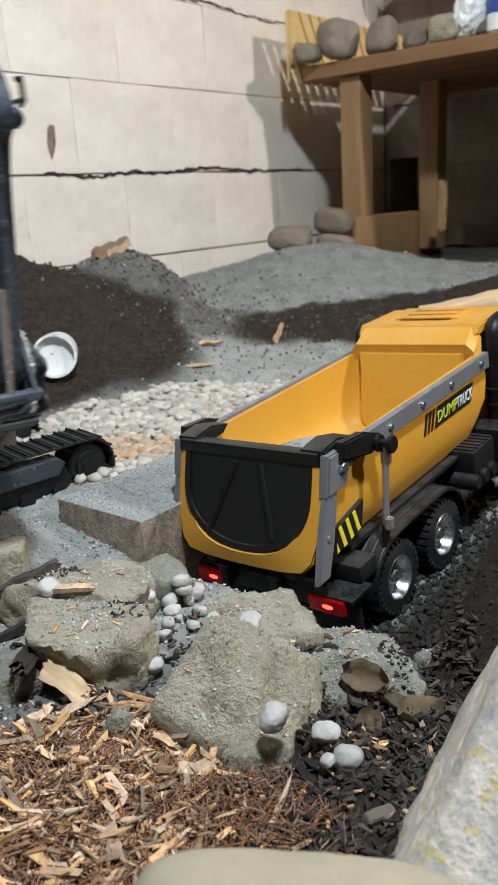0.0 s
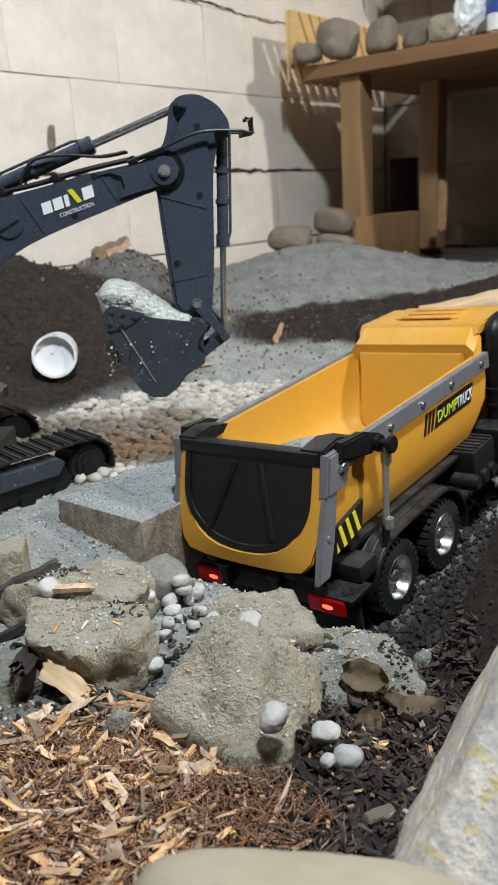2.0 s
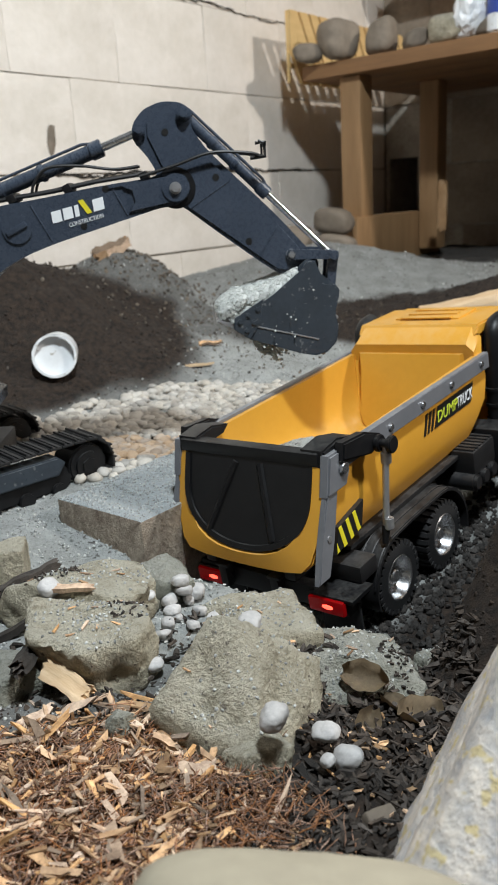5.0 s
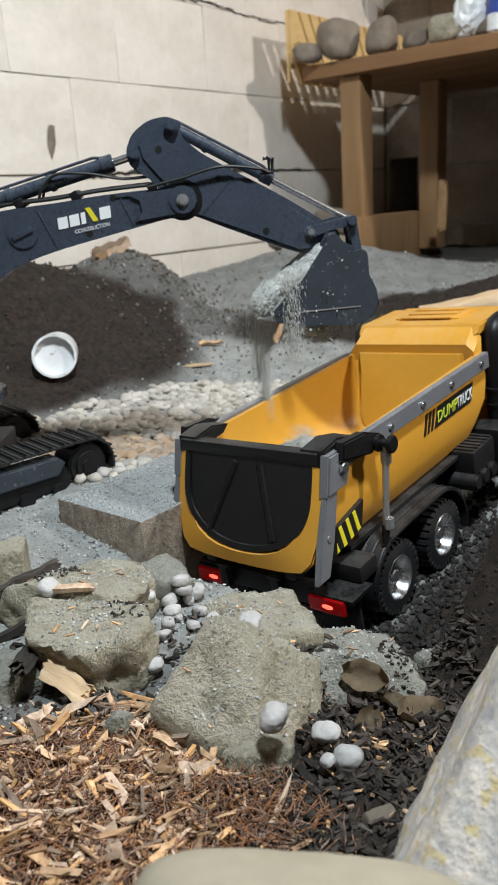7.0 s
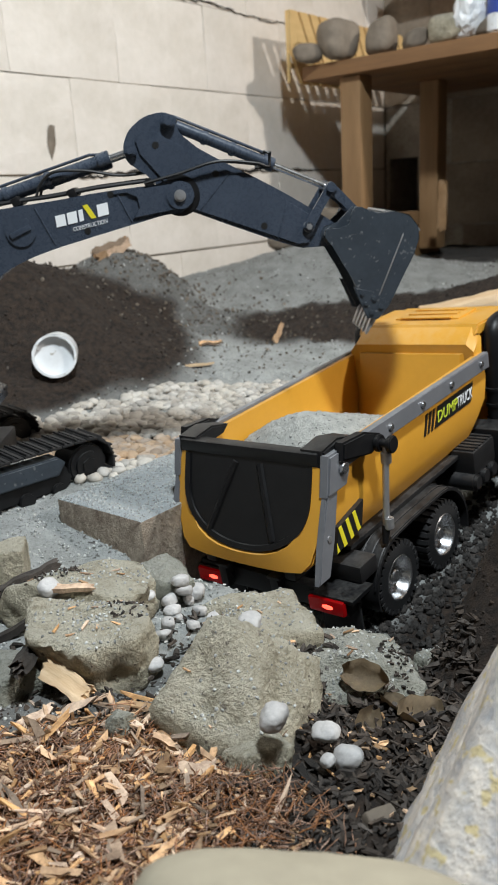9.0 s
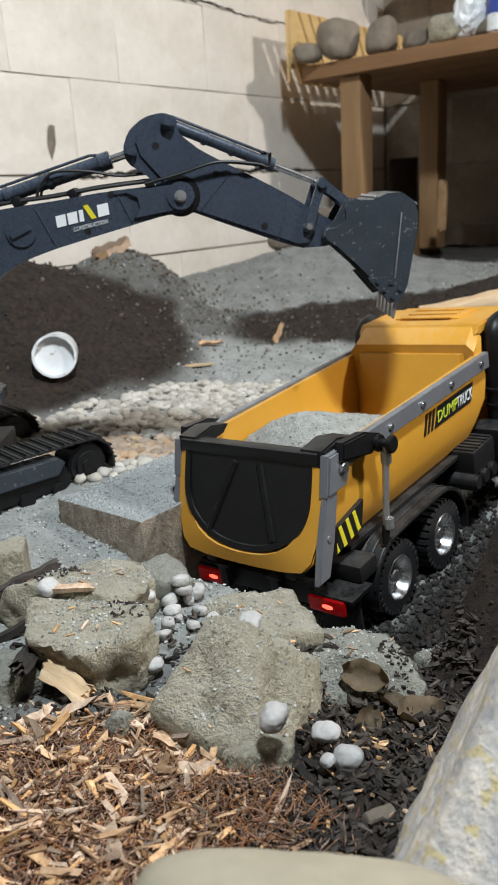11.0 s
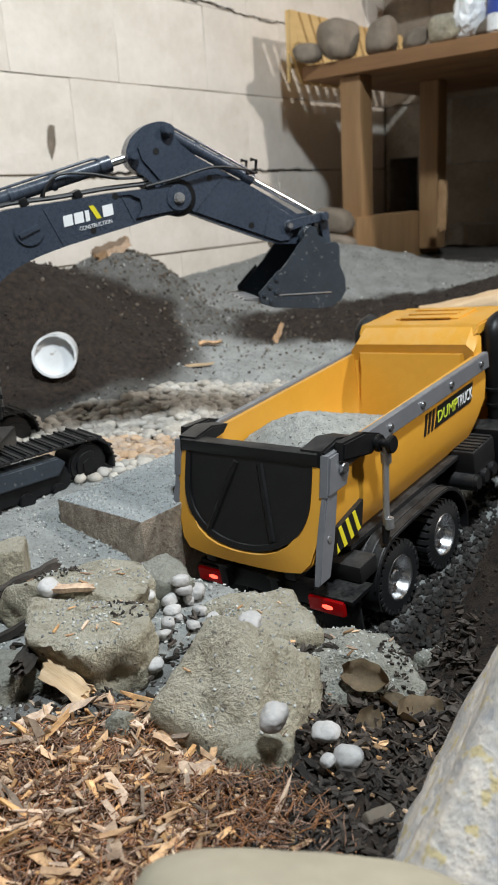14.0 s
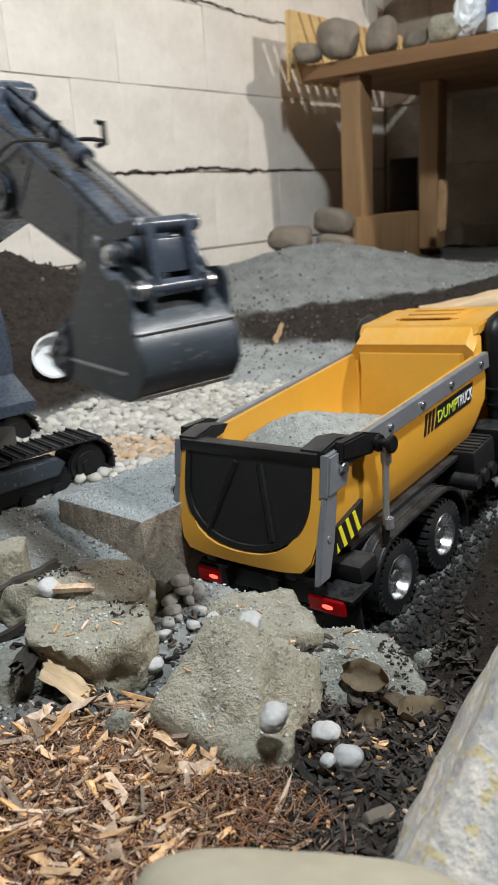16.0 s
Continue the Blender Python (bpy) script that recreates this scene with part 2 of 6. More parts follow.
def rock(name, loc, size, turn=(0, 0, 0), seed=0, material=None, planes=12, soft=9.0, rough=0.05, sub=5, label="", category="rock", group="", cut=0.78):
    """A stone: a sphere cut by random planes, rounded, with relief."""
    rng = random.Random(seed)
    ns = [Vector((rng.gauss(0, 1), rng.gauss(0, 1), rng.gauss(0, 1))).normalized() for _ in range(planes)]
    ns += [Vector(v) for v in ((1, 0, 0), (-1, 0, 0), (0, 1, 0), (0, -1, 0), (0, 0, 1), (0, 0, -1))]
    ds = [rng.uniform(cut, 1.05) for _ in range(planes)] + [rng.uniform(0.85, 1.0) for _ in range(6)]
    bm = bmesh.new()
    bmesh.ops.create_icosphere(bm, subdivisions=sub, radius=1)
    off = Vector((rng.uniform(-50, 50), rng.uniform(-50, 50), rng.uniform(-50, 50)))
    for v in bm.verts:
        d = v.co.normalized()
        acc = sum((max(n.dot(d), 0.0) / k) ** soft for n, k in zip(ns, ds))
        r = acc ** (-1 / soft)
        r *= 1 + rough * fbm(d * 2.2 + off, 5, 2.2, 0.55) + 0.18 * rough * fbm(d * 14 + off, 4, 2.2, 0.6)
        v.co = Vector((d.x * r * size[0] / 2, d.y * r * size[1] / 2, d.z * r * size[2] / 2))
    ob = part(name, bm, material, None, smooth=60)
    ob.matrix_world = pose(*loc, *turn)
    return tagged(ob, label, category, group)


# ---- the room ----
CORNER = Vector((0.539, 2.956, 0))
U = Vector((0.641, 0.767, 0)).normalized()
NRM = Vector((U.y, -U.x, 0))
YAW_U = math.degrees(math.atan2(U.y, U.x))


def wall_frame(origin, along, normal):
    return Matrix(((along.x, normal.x, 0, origin.x), (along.y, normal.y, 0, origin.y), (0, 0, 1, 0), (0, 0, 0, 1)))


def flat_wall(name, m, length, label, z1=2.4, hole=None, material=None):
    bm = bmesh.new()
    if hole:
        a0, a1, h = hole
        box(bm, (a0 / 2, -0.11, z1 / 2), (a0, 0.2, z1))
        box(bm, ((a1 + length) / 2, -0.11, z1 / 2), (length - a1, 0.2, z1))
        box(bm, ((a0 + a1) / 2, -0.11, (h + z1) / 2), (a1 - a0, 0.2, z1 - h))
        box(bm, ((a0 + a1) / 2, -0.30, h / 2), (a1 - a0 + 0.1, 0.1, h + 0.1))
    else:
        box(bm, (length / 2, -0.11, z1 / 2), (length, 0.2, z1))
    ob = part(name, bm, material or M_CONC)
    ob.matrix_world = m
    return tagged(ob, label, "wall", kind="structure")


def blocks(wall, a_from, a_to, z_from, courses, length, height, offsets, hole=None, seed=3, material=None):
    """Rough painted blocks on a wall, each with its own chipped edges."""
    rng = random.Random(seed)
    for c in range(courses):
        a = a_from + offsets[c % len(offsets)]
        while a < a_to:
            w = length * rng.uniform(0.94, 1.06)
            w = min(w, a_to - a)
            if w < 0.05:
                break
            z0 = z_from + c * height
            gap = 0.0008
            if hole and a + w > hole[0] and a < hole[1] and z0 < hole[2]:
                a += w
                continue
            bm = bmesh.new()
            box(bm, (0, 0, 0), (w - gap, 0.05, height - (0.0075 if abs(z0 + height - 0.63) < 0.02 else 0.0025)))
            bmesh.ops.subdivide_edges(bm, edges=bm.edges[:], cuts=11, use_grid_fill=True)
            off = Vector((rng.uniform(-9, 9), rng.uniform(-9, 9), 0))
            hw, hh = (w - gap) / 2, (height - gap) / 2
            for v in bm.verts:
                edge = min(hw - abs(v.co.x), hh - abs(v.co.z))
                d = 0.0025 * fbm(v.co * 9 + off, 4)
                if edge < 0.02:
                    d -= 0.0022 * (1 - edge / 0.02) * (0.6 + max(0, fbm(v.co * 22 + off, 3)))
                if abs(v.co.x) < hw - 0.03 and abs(z0 + height - 0.63) < 0.02 and v.co.z > hh - 0.012:
                    v.co.z += 0.004 * fbm(v.co * 30 + off, 3)
                if v.co.y > 0:
                    v.co.y += d
            ob = part("block", bm, material or M_WALL, wall, smooth=70)
            ob.matrix_local = pose(a + w / 2, -0.024 + rng.uniform(-0.001, 0.0015), z0 + height / 2, 0, rng.uniform(-0.25, 0.25), 0)
            a += w


LEFT_ORIGIN = CORNER - U * 5.2
wall_left = flat_wall("wall_west", wall_frame(LEFT_ORIGIN, U, NRM), 5.4, "old white-painted concrete block wall with cracked joints", material=M_MORTAR)
HOLE = (0.015, 0.125, 0.66)
wall_far = flat_wall("wall_north", wall_frame(CORNER, NRM, -U), 4.2, "white-painted block wall behind the low bench", hole=HOLE, material=M_MORTAR)
# two unseen walls, added to enclose the lamps' light
flat_wall("wall_east", wall_frame(CORNER + NRM * 4.2, -U, -NRM), 5.2, "plain plastered basement wall")
flat_wall("wall_south", wall_frame(LEFT_ORIGIN + NRM * 4.2, -NRM, U), 4.2, "plain plastered basement wall")
# unseen ceiling, added to close off the room's light
bm = bmesh.new()
box(bm, (0, 0, 2.45), (8, 9, 0.1))
ceiling = part("ceiling", bm, M_CEIL)
ceiling.matrix_world = pose(1.2, 0.6, 0, 0, 0, YAW_U)
tagged(ceiling, "low wooden basement ceiling of bare boards", "ceiling", kind="structure")

# truck's line: origin under the rear axle, forward and left
TRUCK = (0.0683, 0.7945, 0.1332)
TF, TL = Vector((0.6595, 0.7517)), Vector((-0.7517, 0.6595))


def sm(a, b, v):
    t = min(1.0, max(0.0, (v - a) / (b - a)))
    return t * t * (3 - 2 * t)


def bumpg(x, y, cx, cy, rx, ry):
    return math.exp(-((x - cx) / rx) ** 2 - ((y - cy) / ry) ** 2)


def truck_sl(x, y):
    d = Vector((x - TRUCK[0], y - TRUCK[1]))
    return d.dot(TF), d.dot(TL)


def ground(x, y):
    """Height of the ground, and how much of it is dark soil."""
    s, l = truck_sl(x, y)
    z = 0.222 + 0.018 * sm(0.75, 0.95, y) + 0.035 * sm(1.15, 1.45, y) + 0.085 * sm(1.45, 2.1, y)
    wob = fbm((x * 6, y * 6, 0), 3)
    # heaps
    h1 = 0.22 * math.exp(-(((x + 0.50) / 0.29) ** 2 + ((y - 1.47) / 0.27) ** 2) ** 1.1)
    h2 = 0.118 * math.exp(-(((x + 0.235) / 0.13) ** 2 + ((y - 1.75) / 0.14) ** 2) ** 1.2)
    h3 = 0.085 * bumpg(x, y, 0.20, 1.98, 0.27, 0.16)
    h4 = 0.075 * bumpg(x, y, 0.62, 1.62, 0.2, 0.18)
    h5 = 0.03 * bumpg(x, y, 0.25, 1.62, 0.32, 0.12)
    z += h1 + h2 + h3 + h4 + h5
    soil = sm(0.014, 0.034, h1 + 0.010 * wob) * (1 - 0.4 * sm(0.03, 0.06, h2 + 0.01 * wob))
    soil = max(soil, sm(0.35, 0.6, bumpg(x, y, 0.30, 1.60, 0.46, 0.16) + 0.22 * wob) * sm(-0.12, 0.02, x))
    soil = max(soil, 0.6 * sm(0.3, 0.5, bumpg(x, y, -0.05, 1.62, 0.2, 0.1) + 0.3 * wob))
    soil = max(soil, 0.58 * sm(0.02, 0.05, h2 + 0.02 * wob))
    soil = max(soil, 0.32 * sm(1.5, 1.9, y))
    # soil under the bench, with the bench's shade put into its darkness
    soil = max(soil, 0.9 * sm(1.98, 2.12, y + 0.05 * wob) * sm(0.22, 0.38, x))
    # right bank of dark soil; its unseen crest is added to shade the trench
    bank = sm(-0.165, -0.27, l) * sm(-0.16, -0.02, s) * sm(1.1, 0.7, s)
    z += 0.13 * bank
    soil = max(soil, sm(-0.115, -0.15, l + 0.02 * wob) * sm(-0.25, -0.15, s) * sm(1.2, 0.8, s))
    # trench in which the truck stands; dark soil on its right includes painted shade
    soil = max(soil, sm(-0.09, -0.13, l) * sm(-0.16, -0.10, s))
    floor_ = TRUCK[2] + 0.119 * min(s, 0.55) - 0.067 * l - 0.002
    inside = sm(-0.235, -0.15, l) * sm(0.125, 0.105, l) * sm(-0.18, -0.11, s) * sm(0.85, 0.6, s)
    z = z * (1 - inside) + floor_ * inside
    # front: low ground with humus on the camera's right
    z -= 0.026 * bumpg(x, y, -0.17, 0.70, 0.11, 0.07)
    z -= 0.020 * bumpg(x, y, -0.035, 0.450, 0.05, 0.032)
    near = sm(0.66, 0.50, y)
    z -= near * 0.018
    z -= 0.03 * bumpg(x, y, 0.09, 0.5, 0.09, 0.1)
    soil = max(soil, sm(-0.03, 0.03, x + 0.03 * wob) * sm(0.62, 0.56, y))
    soil = max(soil, 0.55 * sm(0.60, 0.5, y))
    rough_ = 0.004 + 0.006 * soil
    z += rough_ * fbm((x * 22, y * 22, 3), 4) * (1 - 0.6 * inside)
    return z, min(soil, 1.0)


def spaced(parts):
    out = []
    for a, b, step in parts:
        k = max(1, round((b - a) / step))
        out += [a + (b - a) * i / k for i in range(k)]
    return out + [parts[-1][1]]


GX = spaced([(-4, -1, 0.3), (-1, -0.55, 0.03), (-0.55, 0.55, 0.0075), (0.55, 1.0, 0.02), (1.0, 5, 0.3)])
GY = spaced([(-4, 0, 0.3), (0, 0.3, 0.03), (0.3, 1.3, 0.0075), (1.3, 2.2, 0.011), (2.2, 3.2, 0.04), (3.2, 5, 0.3)])
gv, gs = [], []
for y in GY:
    for x in GX:
        z, so = ground(x, y)
        gv.append((x, y, z))
        gs.append(so)
nx = len(GX)
gf = [(j * nx + i, j * nx + i + 1, (j + 1) * nx + i + 1, (j + 1) * nx + i) for j in range(len(GY) - 1) for i in range(nx - 1)]
me = bpy.data.meshes.new("ground")
me.from_pydata(gv, [], gf)
at_ = me.attributes.new("soil", "FLOAT", "POINT")
at_.data.foreach_set("value", gs)
for p in me.polygons:
    p.use_smooth = True


def ground_material():
    m = mat("sand_and_soil", SAND, (0.24, 0.25, 0.24), 0.95, scale=26, fine=260, bump=1.0, depth=0.004, speck=(0.10, 0.095, 0.09), speck_amount=0.25)
    nt = m.node_tree
    n, l = nt.nodes, nt.links
    bsdf = n["Principled BSDF"]
    old = bsdf.inputs["Base Color"].links[0].from_socket
    a = n.new("ShaderNodeAttribute")
    a.attribute_name = "soil"
    co = n.new("ShaderNodeTexCoord")
    t = n.new("ShaderNodeTexNoise")
    t.inputs["Scale"].default_value, t.inputs["Detail"].default_value = 120, 5
    l.new(co.outputs["Object"], t.inputs["Vector"])
    r = n.new("ShaderNodeValToRGB")
    r.color_ramp.elements[0].position, r.color_ramp.elements[0].color = 0.35, (0.010, 0.007, 0.0055, 1)
    r.color_ramp.elements[1].position, r.color_ramp.elements[1].color = 0.7, (0.042, 0.027, 0.018, 1)
    l.new(t.outputs["Fac"], r.inputs[0])
    x = n.new("ShaderNodeMix")
    x.data_type = "RGBA"
    l.new(a.outputs["Fac"], x.inputs[0])
    l.new(old, x.inputs[6])
    l.new(r.outputs[0], x.inputs[7])
    l.new(x.outputs[2], bsdf.inputs["Base Color"])
    return m


me.materials.append(ground_material())
ground_ob = tagged(new("ground", me), "grey sand and dark crumbly soil with a dug trench", "ground", kind="structure")


# ---- dump truck ----
def lettering(name, text, size, material, parent, m, extrude=0.0004, shear=0.0):
    cu = bpy.data.curves.new(name, "FONT")
    cu.body, cu.size, cu.extrude, cu.shear, cu.resolution_u = text, size, extrude, shear, 3
    tmp = bpy.data.objects.new(name, cu)
    scene.collection.objects.link(tmp)
    bpy.context.view_layer.update()
    me = bpy.data.meshes.new_from_object(tmp.evaluated_get(bpy.context.evaluated_depsgraph_get()))
    bpy.data.objects.remove(tmp)
    me.materials.append(material)
    ob = new(name, me)
    ob.parent = parent
    ob.matrix_local = m
    return ob


def rear_x(z):
    """The tub's slanted rear edge."""
    return -0.104 + (z - 0.093) * 0.36


SIDE_OUT = [(0.089, 0.193), (0.092, 0.165), (0.0925, 0.14), (0.090, 0.122), (0.0845, 0.103), (0.076, 0.094), (0.03, 0.090)]
SIDE_IN = [(0.083, 0.193), (0.083, 0.165), (0.080, 0.142), (0.073, 0.125), (0.060, 0.111), (0.040, 0.101), (0.018, 0.097)]


def u_ring(side):
    return [(y, z) for y, z in side] + [(-y, z) for y, z in side[::-1]]


def build_truck():
    t = empty("dump_truck", pose(*TRUCK, -3.84, -6.79, 48.74))
    tagged(t, "amber toy dump truck with grey rails and a sand-filled tub", "toy truck")
    # tub: a shell lofted along x
    bm = bmesh.new()
    out, inn = u_ring(SIDE_OUT), u_ring(SIDE_IN)
    rings = []
    for ring, xf in ((out, 0.262), (inn, 0.250)):
        a = [bm.verts.new((rear_x(z), y, z)) for y, z in ring]
        b = [bm.verts.new((xf - max(0, 0.15 - z) * 0.9, y, z)) for y, z in ring]
        rings.append((a, b))
    k = len(out)
    for i in range(k - 1):
        (a, b), (c, d) = rings
        bm.faces.new((a[i], a[i + 1], b[i + 1], b[i]))
        bm.faces.new((c[i], d[i], d[i + 1], c[i + 1]))
        bm.faces.new((a[i], c[i], c[i + 1], a[i + 1]))
    for i in (0, k - 1):
        (a, b), (c, d) = rings
        bm.faces.new((a[i], b[i], d[i], c[i]))
    bm.faces.new(rings[0][1])
    bm.faces.new(rings[1][1][::-1])
    (a, b), (c, d) = rings
    bm.faces.new((b[0], b[-1], d[-1], d[0]))
    tub = part("tub", bm, M_YELLOW, t, "amber plastic tub, dusty inside", smooth=35)
    # raised front of the tub with a roof guard over the cab
    face = [(-0.086, 0.150), (-0.086, 0.198), (-0.077, 0.207), (0.077, 0.207), (0.086, 0.198), (0.086, 0.150)]
    crest = [(-0.086, 0.150), (-0.084, 0.209), (-0.075, 0.222), (0.075, 0.222), (0.084, 0.209), (0.086, 0.150)]
    bm = bmesh.new()
    rg = [[bm.verts.new((0.250 - 0.03 * (z - 0.150), y, z)) for y, z in face],
          [bm.verts.new((0.258 + 0.19 * (z - 0.150), y, z)) for y, z in crest],
          [bm.verts.new((0.264 + 0.19 * (z - 0.150), y, z)) for y, z in crest]]
    for p, q in zip(rg, rg[1:]):
        for i in range(6):
            bm.faces.new((p[i], p[(i + 1) % 6], q[(i + 1) % 6], q[i]))
    bm.faces.new(rg[0])
    bm.faces.new(rg[2][::-1])
    bmesh.ops.bevel(bm, geom=[e for e in bm.edges if e.calc_face_angle(0) > 0.3], offset=0.0012, segments=2, affect="EDGES")
    part("front_panel", bm, M_YELLOW, tub)
    # raised U-shaped plate on the inside of the front
    bm = bmesh.new()
    shape = [(0.070, 0.196)] + [(0.045 + 0.025 * math.cos(a_), 0.142 - 0.034 * math.sin(a_)) for a_ in (math.pi / 2 * i / 8 for i in range(9))]
    shape += [(-y, z) for y, z in shape[::-1]]
    lift = [[bm.verts.new((0.250 + (-0.03 * (z - 0.15) if z > 0.15 else -(0.15 - z) * 0.9) - o_, y * k_, z)) for y, z in shape] for o_, k_ in ((-0.003, 1.06), (0.0045, 1.0))]
    n_ = len(shape)
    for i in range(n_):
        bm.faces.new((lift[0][i], lift[0][(i + 1) % n_], lift[1][(i + 1) % n_], lift[1][i]))
    bm.faces.new(lift[1])
    bm.faces.new(lift[0][::-1])
    part("inner_plate", bm, M_YELLOW, tub, smooth=20)
    bm = bmesh.new()
    plate(bm, [(0.265, 0.214), (0.275, 0.211), (0.36, 0.216), (0.36, 0.223), (0.275, 0.225)], -0.083, 0.083, 0.002)
    box(bm, (0.325, 0.0, 0.2245), (0.05, 0.09, 0.004), 0.0015)
    for i in range(3):
        box(bm, (0.30 + 0.02 * i, 0.0, 0.2275), (0.008, 0.07, 0.002), 0.0008)
    part("roof_guard", bm, M_YELLOW, tub)
    # outer ledge below the rails
    for sy in (1, -1):
        bm = bmesh.new()
        plate(bm, [(-0.062, 0.178), (0.262, 0.176), (0.262, 0.1945), (-0.03, 0.1965), (-0.062, 0.1965)], sy * 0.0895, sy * 0.098, 0.0012)
        rail = part("side_rail", bm, M_GREY, t, "grey side rail with bolts")
        for x in (0.035, 0.10, 0.165, 0.24):
            bm = bmesh.new()
            rod(bm, (x, sy * 0.0975, 0.1865), (x, sy * 0.1005, 0.1865), 0.0038, seg=14, bev=0.0008)
            part("bolt", bm, M_CHROME, rail)
        # rear corner block and pillar
        bm = bmesh.new()
        plate(bm, [(-0.0835, 0.163), (-0.052, 0.163), (-0.044, 0.176), (-0.044, 0.199), (-0.072, 0.199)], sy * 0.0885, sy * 0.1005, 0.002)
        blk = part("corner_block", bm, M_GREY, t)
        bm = bmesh.new()
        rod(bm, (-0.056, sy * 0.1, 0.182), (-0.056, sy * 0.1045, 0.182), 0.0055, seg=14, bev=0.001)
        part("bolt", bm, M_CHROME, blk)
        bm = bmesh.new()
        plate(bm, [(-0.0825, 0.164), (-0.064, 0.164), (-0.082, 0.120), (-0.096, 0.0885), (-0.114, 0.0885), (-0.101, 0.120)], sy * 0.0912, sy * 0.0985, 0.0015)
        pil = part("rear_pillar", bm, M_GREY, t)
        bm = bmesh.new()
        rod(bm, (-0.089, sy * 0.0965, 0.125), (-0.089, sy * 0.0995, 0.125), 0.003, seg=12)
        part("bolt", bm, M_STEEL, pil)
    # yellow rear collar below the tailgate
    bm = bmesh.new()
    half_o = [(0.0925, 0.188), (0.0928, 0.165), (0.0915, 0.140), (0.0885, 0.120), (0.0830, 0.1030), (0.0730, 0.0935), (0.050, 0.0905), (0.025, 0.0895), (0.0, 0.0893)]
    half_i = [(0.0805, 0.188), (0.0800, 0.165), (0.0765, 0.1430), (0.0690, 0.1280), (0.0580, 0.1165), (0.0450, 0.1090), (0.030, 0.1045), (0.015, 0.1028), (0.0, 0.1022)]
    outer = half_o + [(-y, z) for y, z in half_o[-2::-1]]
    inner = half_i + [(-y, z) for y, z in half_i[-2::-1]]
    n_ = len(outer)
    A = [bm.verts.new((rear_x(z) - 0.003, y, z)) for y, z in outer]
    B = [bm.verts.new((rear_x(z) - 0.0075 if z < 0.12 else rear_x(z) - 0.005, y, z)) for y, z in inner]
    C = [bm.verts.new((rear_x(z) + 0.012, y, z)) for y, z in inner]
    D = [bm.verts.new((rear_x(z) + 0.012, y, z - 0.001)) for y, z in outer]
    for P, Q in ((A, B), (B, C), (D, A)):
        for i in range(n_ - 1):
            bm.faces.new((P[i], P[i + 1], Q[i + 1], Q[i]))
    part("rear_collar", bm, M_YELLOW, t, "amber rear lip with scuffs and sand dust", smooth=50)
    # tailgate: half-round black plate with ribs
    n_ = 28

    def gate(y, z, out):
        return (rear_x(z) - out, y, z)
    bm = bmesh.new()
    prof = [(0.0815 * math.cos(math.pi * i / n_), 0.166 - 0.062 * math.sin(math.pi * i / n_) ** 0.75) for i in range(n_ + 1)]
    prof = [(0.0815, 0.1885)] + prof + [(-0.0815, 0.1885)]
    fa = [bm.verts.new(gate(y, z, 0.004)) for y, z in prof]
    fb = [bm.verts.new(gate(y, z, -0.004)) for y, z in prof]
    bm.faces.new(fa)
    bm.faces.new(fb[::-1])
    for i in range(len(prof)):
        j = (i + 1) % len(prof)
        bm.faces.new((fa[i], fa[j], fb[j], fb[i]))
    gate_ob = part("tailgate", bm, M_BLACK, t, "black half-round tailgate with raised ribs")
    bm = bmesh.new()
    for (y, z), (y2, z2) in zip(prof, prof[1:]):
        m0, m1 = Vector(gate(y, z, 0.006)), Vector(gate(y2, z2, 0.006))
        c = Vector(gate(0, 0.165, 0.006))
        q0, q1 = m0.lerp(c, 0.085), m1.lerp(c, 0.085)
        up = Vector((0.008, 0, 0))
        vs = [bm.verts.new(p) for p in (m0, m1, q1, q0, m0 + up, m1 + up, q1 + up, q0 + up)]
        for f in ((0, 1, 2, 3), (4, 7, 6, 5), (0, 4, 5, 1), (2, 6, 7, 3)):
            bm.faces.new([vs[i] for i in f])
    bmesh.ops.remove_doubles(bm, verts=bm.verts, dist=0.0002)
    part("rim", bm, M_BLACK, gate_ob)
    for y0, z0, y1, z1 in ((0.012, 0.184, 0.045, 0.115), (-0.018, 0.184, -0.038, 0.116)):
        bm = bmesh.new()
        rod(bm, gate(y0, z0, 0.003), gate(y1, z1, 0.003), 0.0042, seg=8)
        part("rib", bm, M_BLACK, gate_ob)
    # top frame of the tailgate
    bm = bmesh.new()
    box(bm, (-0.068, 0, 0.1945), (0.014, 0.176, 0.013), 0.0025)
    for sy in (1, -1):
        plate(bm, [(-0.074, 0.188), (-0.030, 0.192), (-0.020, 0.199), (-0.045, 0.206), (-0.071, 0.203)], sy * 0.066, sy * 0.0935, 0.002)
    part("tailgate_frame", bm, M_BLACK, t, "black tailgate frame dusted with sand")
    # hinge arm and ram on each side
    for sy in (1, -1):
        bm = bmesh.new()
        plate(bm, [(-0.060, 0.190), (-0.012, 0.178), (0.004, 0.182), (0.006, 0.192), (-0.02, 0.203), (-0.055, 0.206)], sy * 0.094, sy * 0.106, 0.002)
        rod(bm, (-0.004, sy * 0.100, 0.186), (-0.004, sy * 0.123, 0.186), 0.0045, seg=12)
        rod(bm, (-0.004, sy * 0.106, 0.186), (-0.004, sy * 0.111, 0.186), 0.0085, seg=16, bev=0.001)
        rod(bm, (-0.004, sy * 0.119, 0.186), (-0.004, sy * 0.1245, 0.186), 0.0085, seg=16, bev=0.001)
        part("hinge_arm", bm, M_BLACK, t)
        bm = bmesh.new()
        rod(bm, (-0.004, sy * 0.115, 0.183), (-0.017, sy * 0.112, 0.105), 0.0033, seg=14)
        ram = part("ram_rod", bm, M_STEEL, t, "slim steel ram rod")
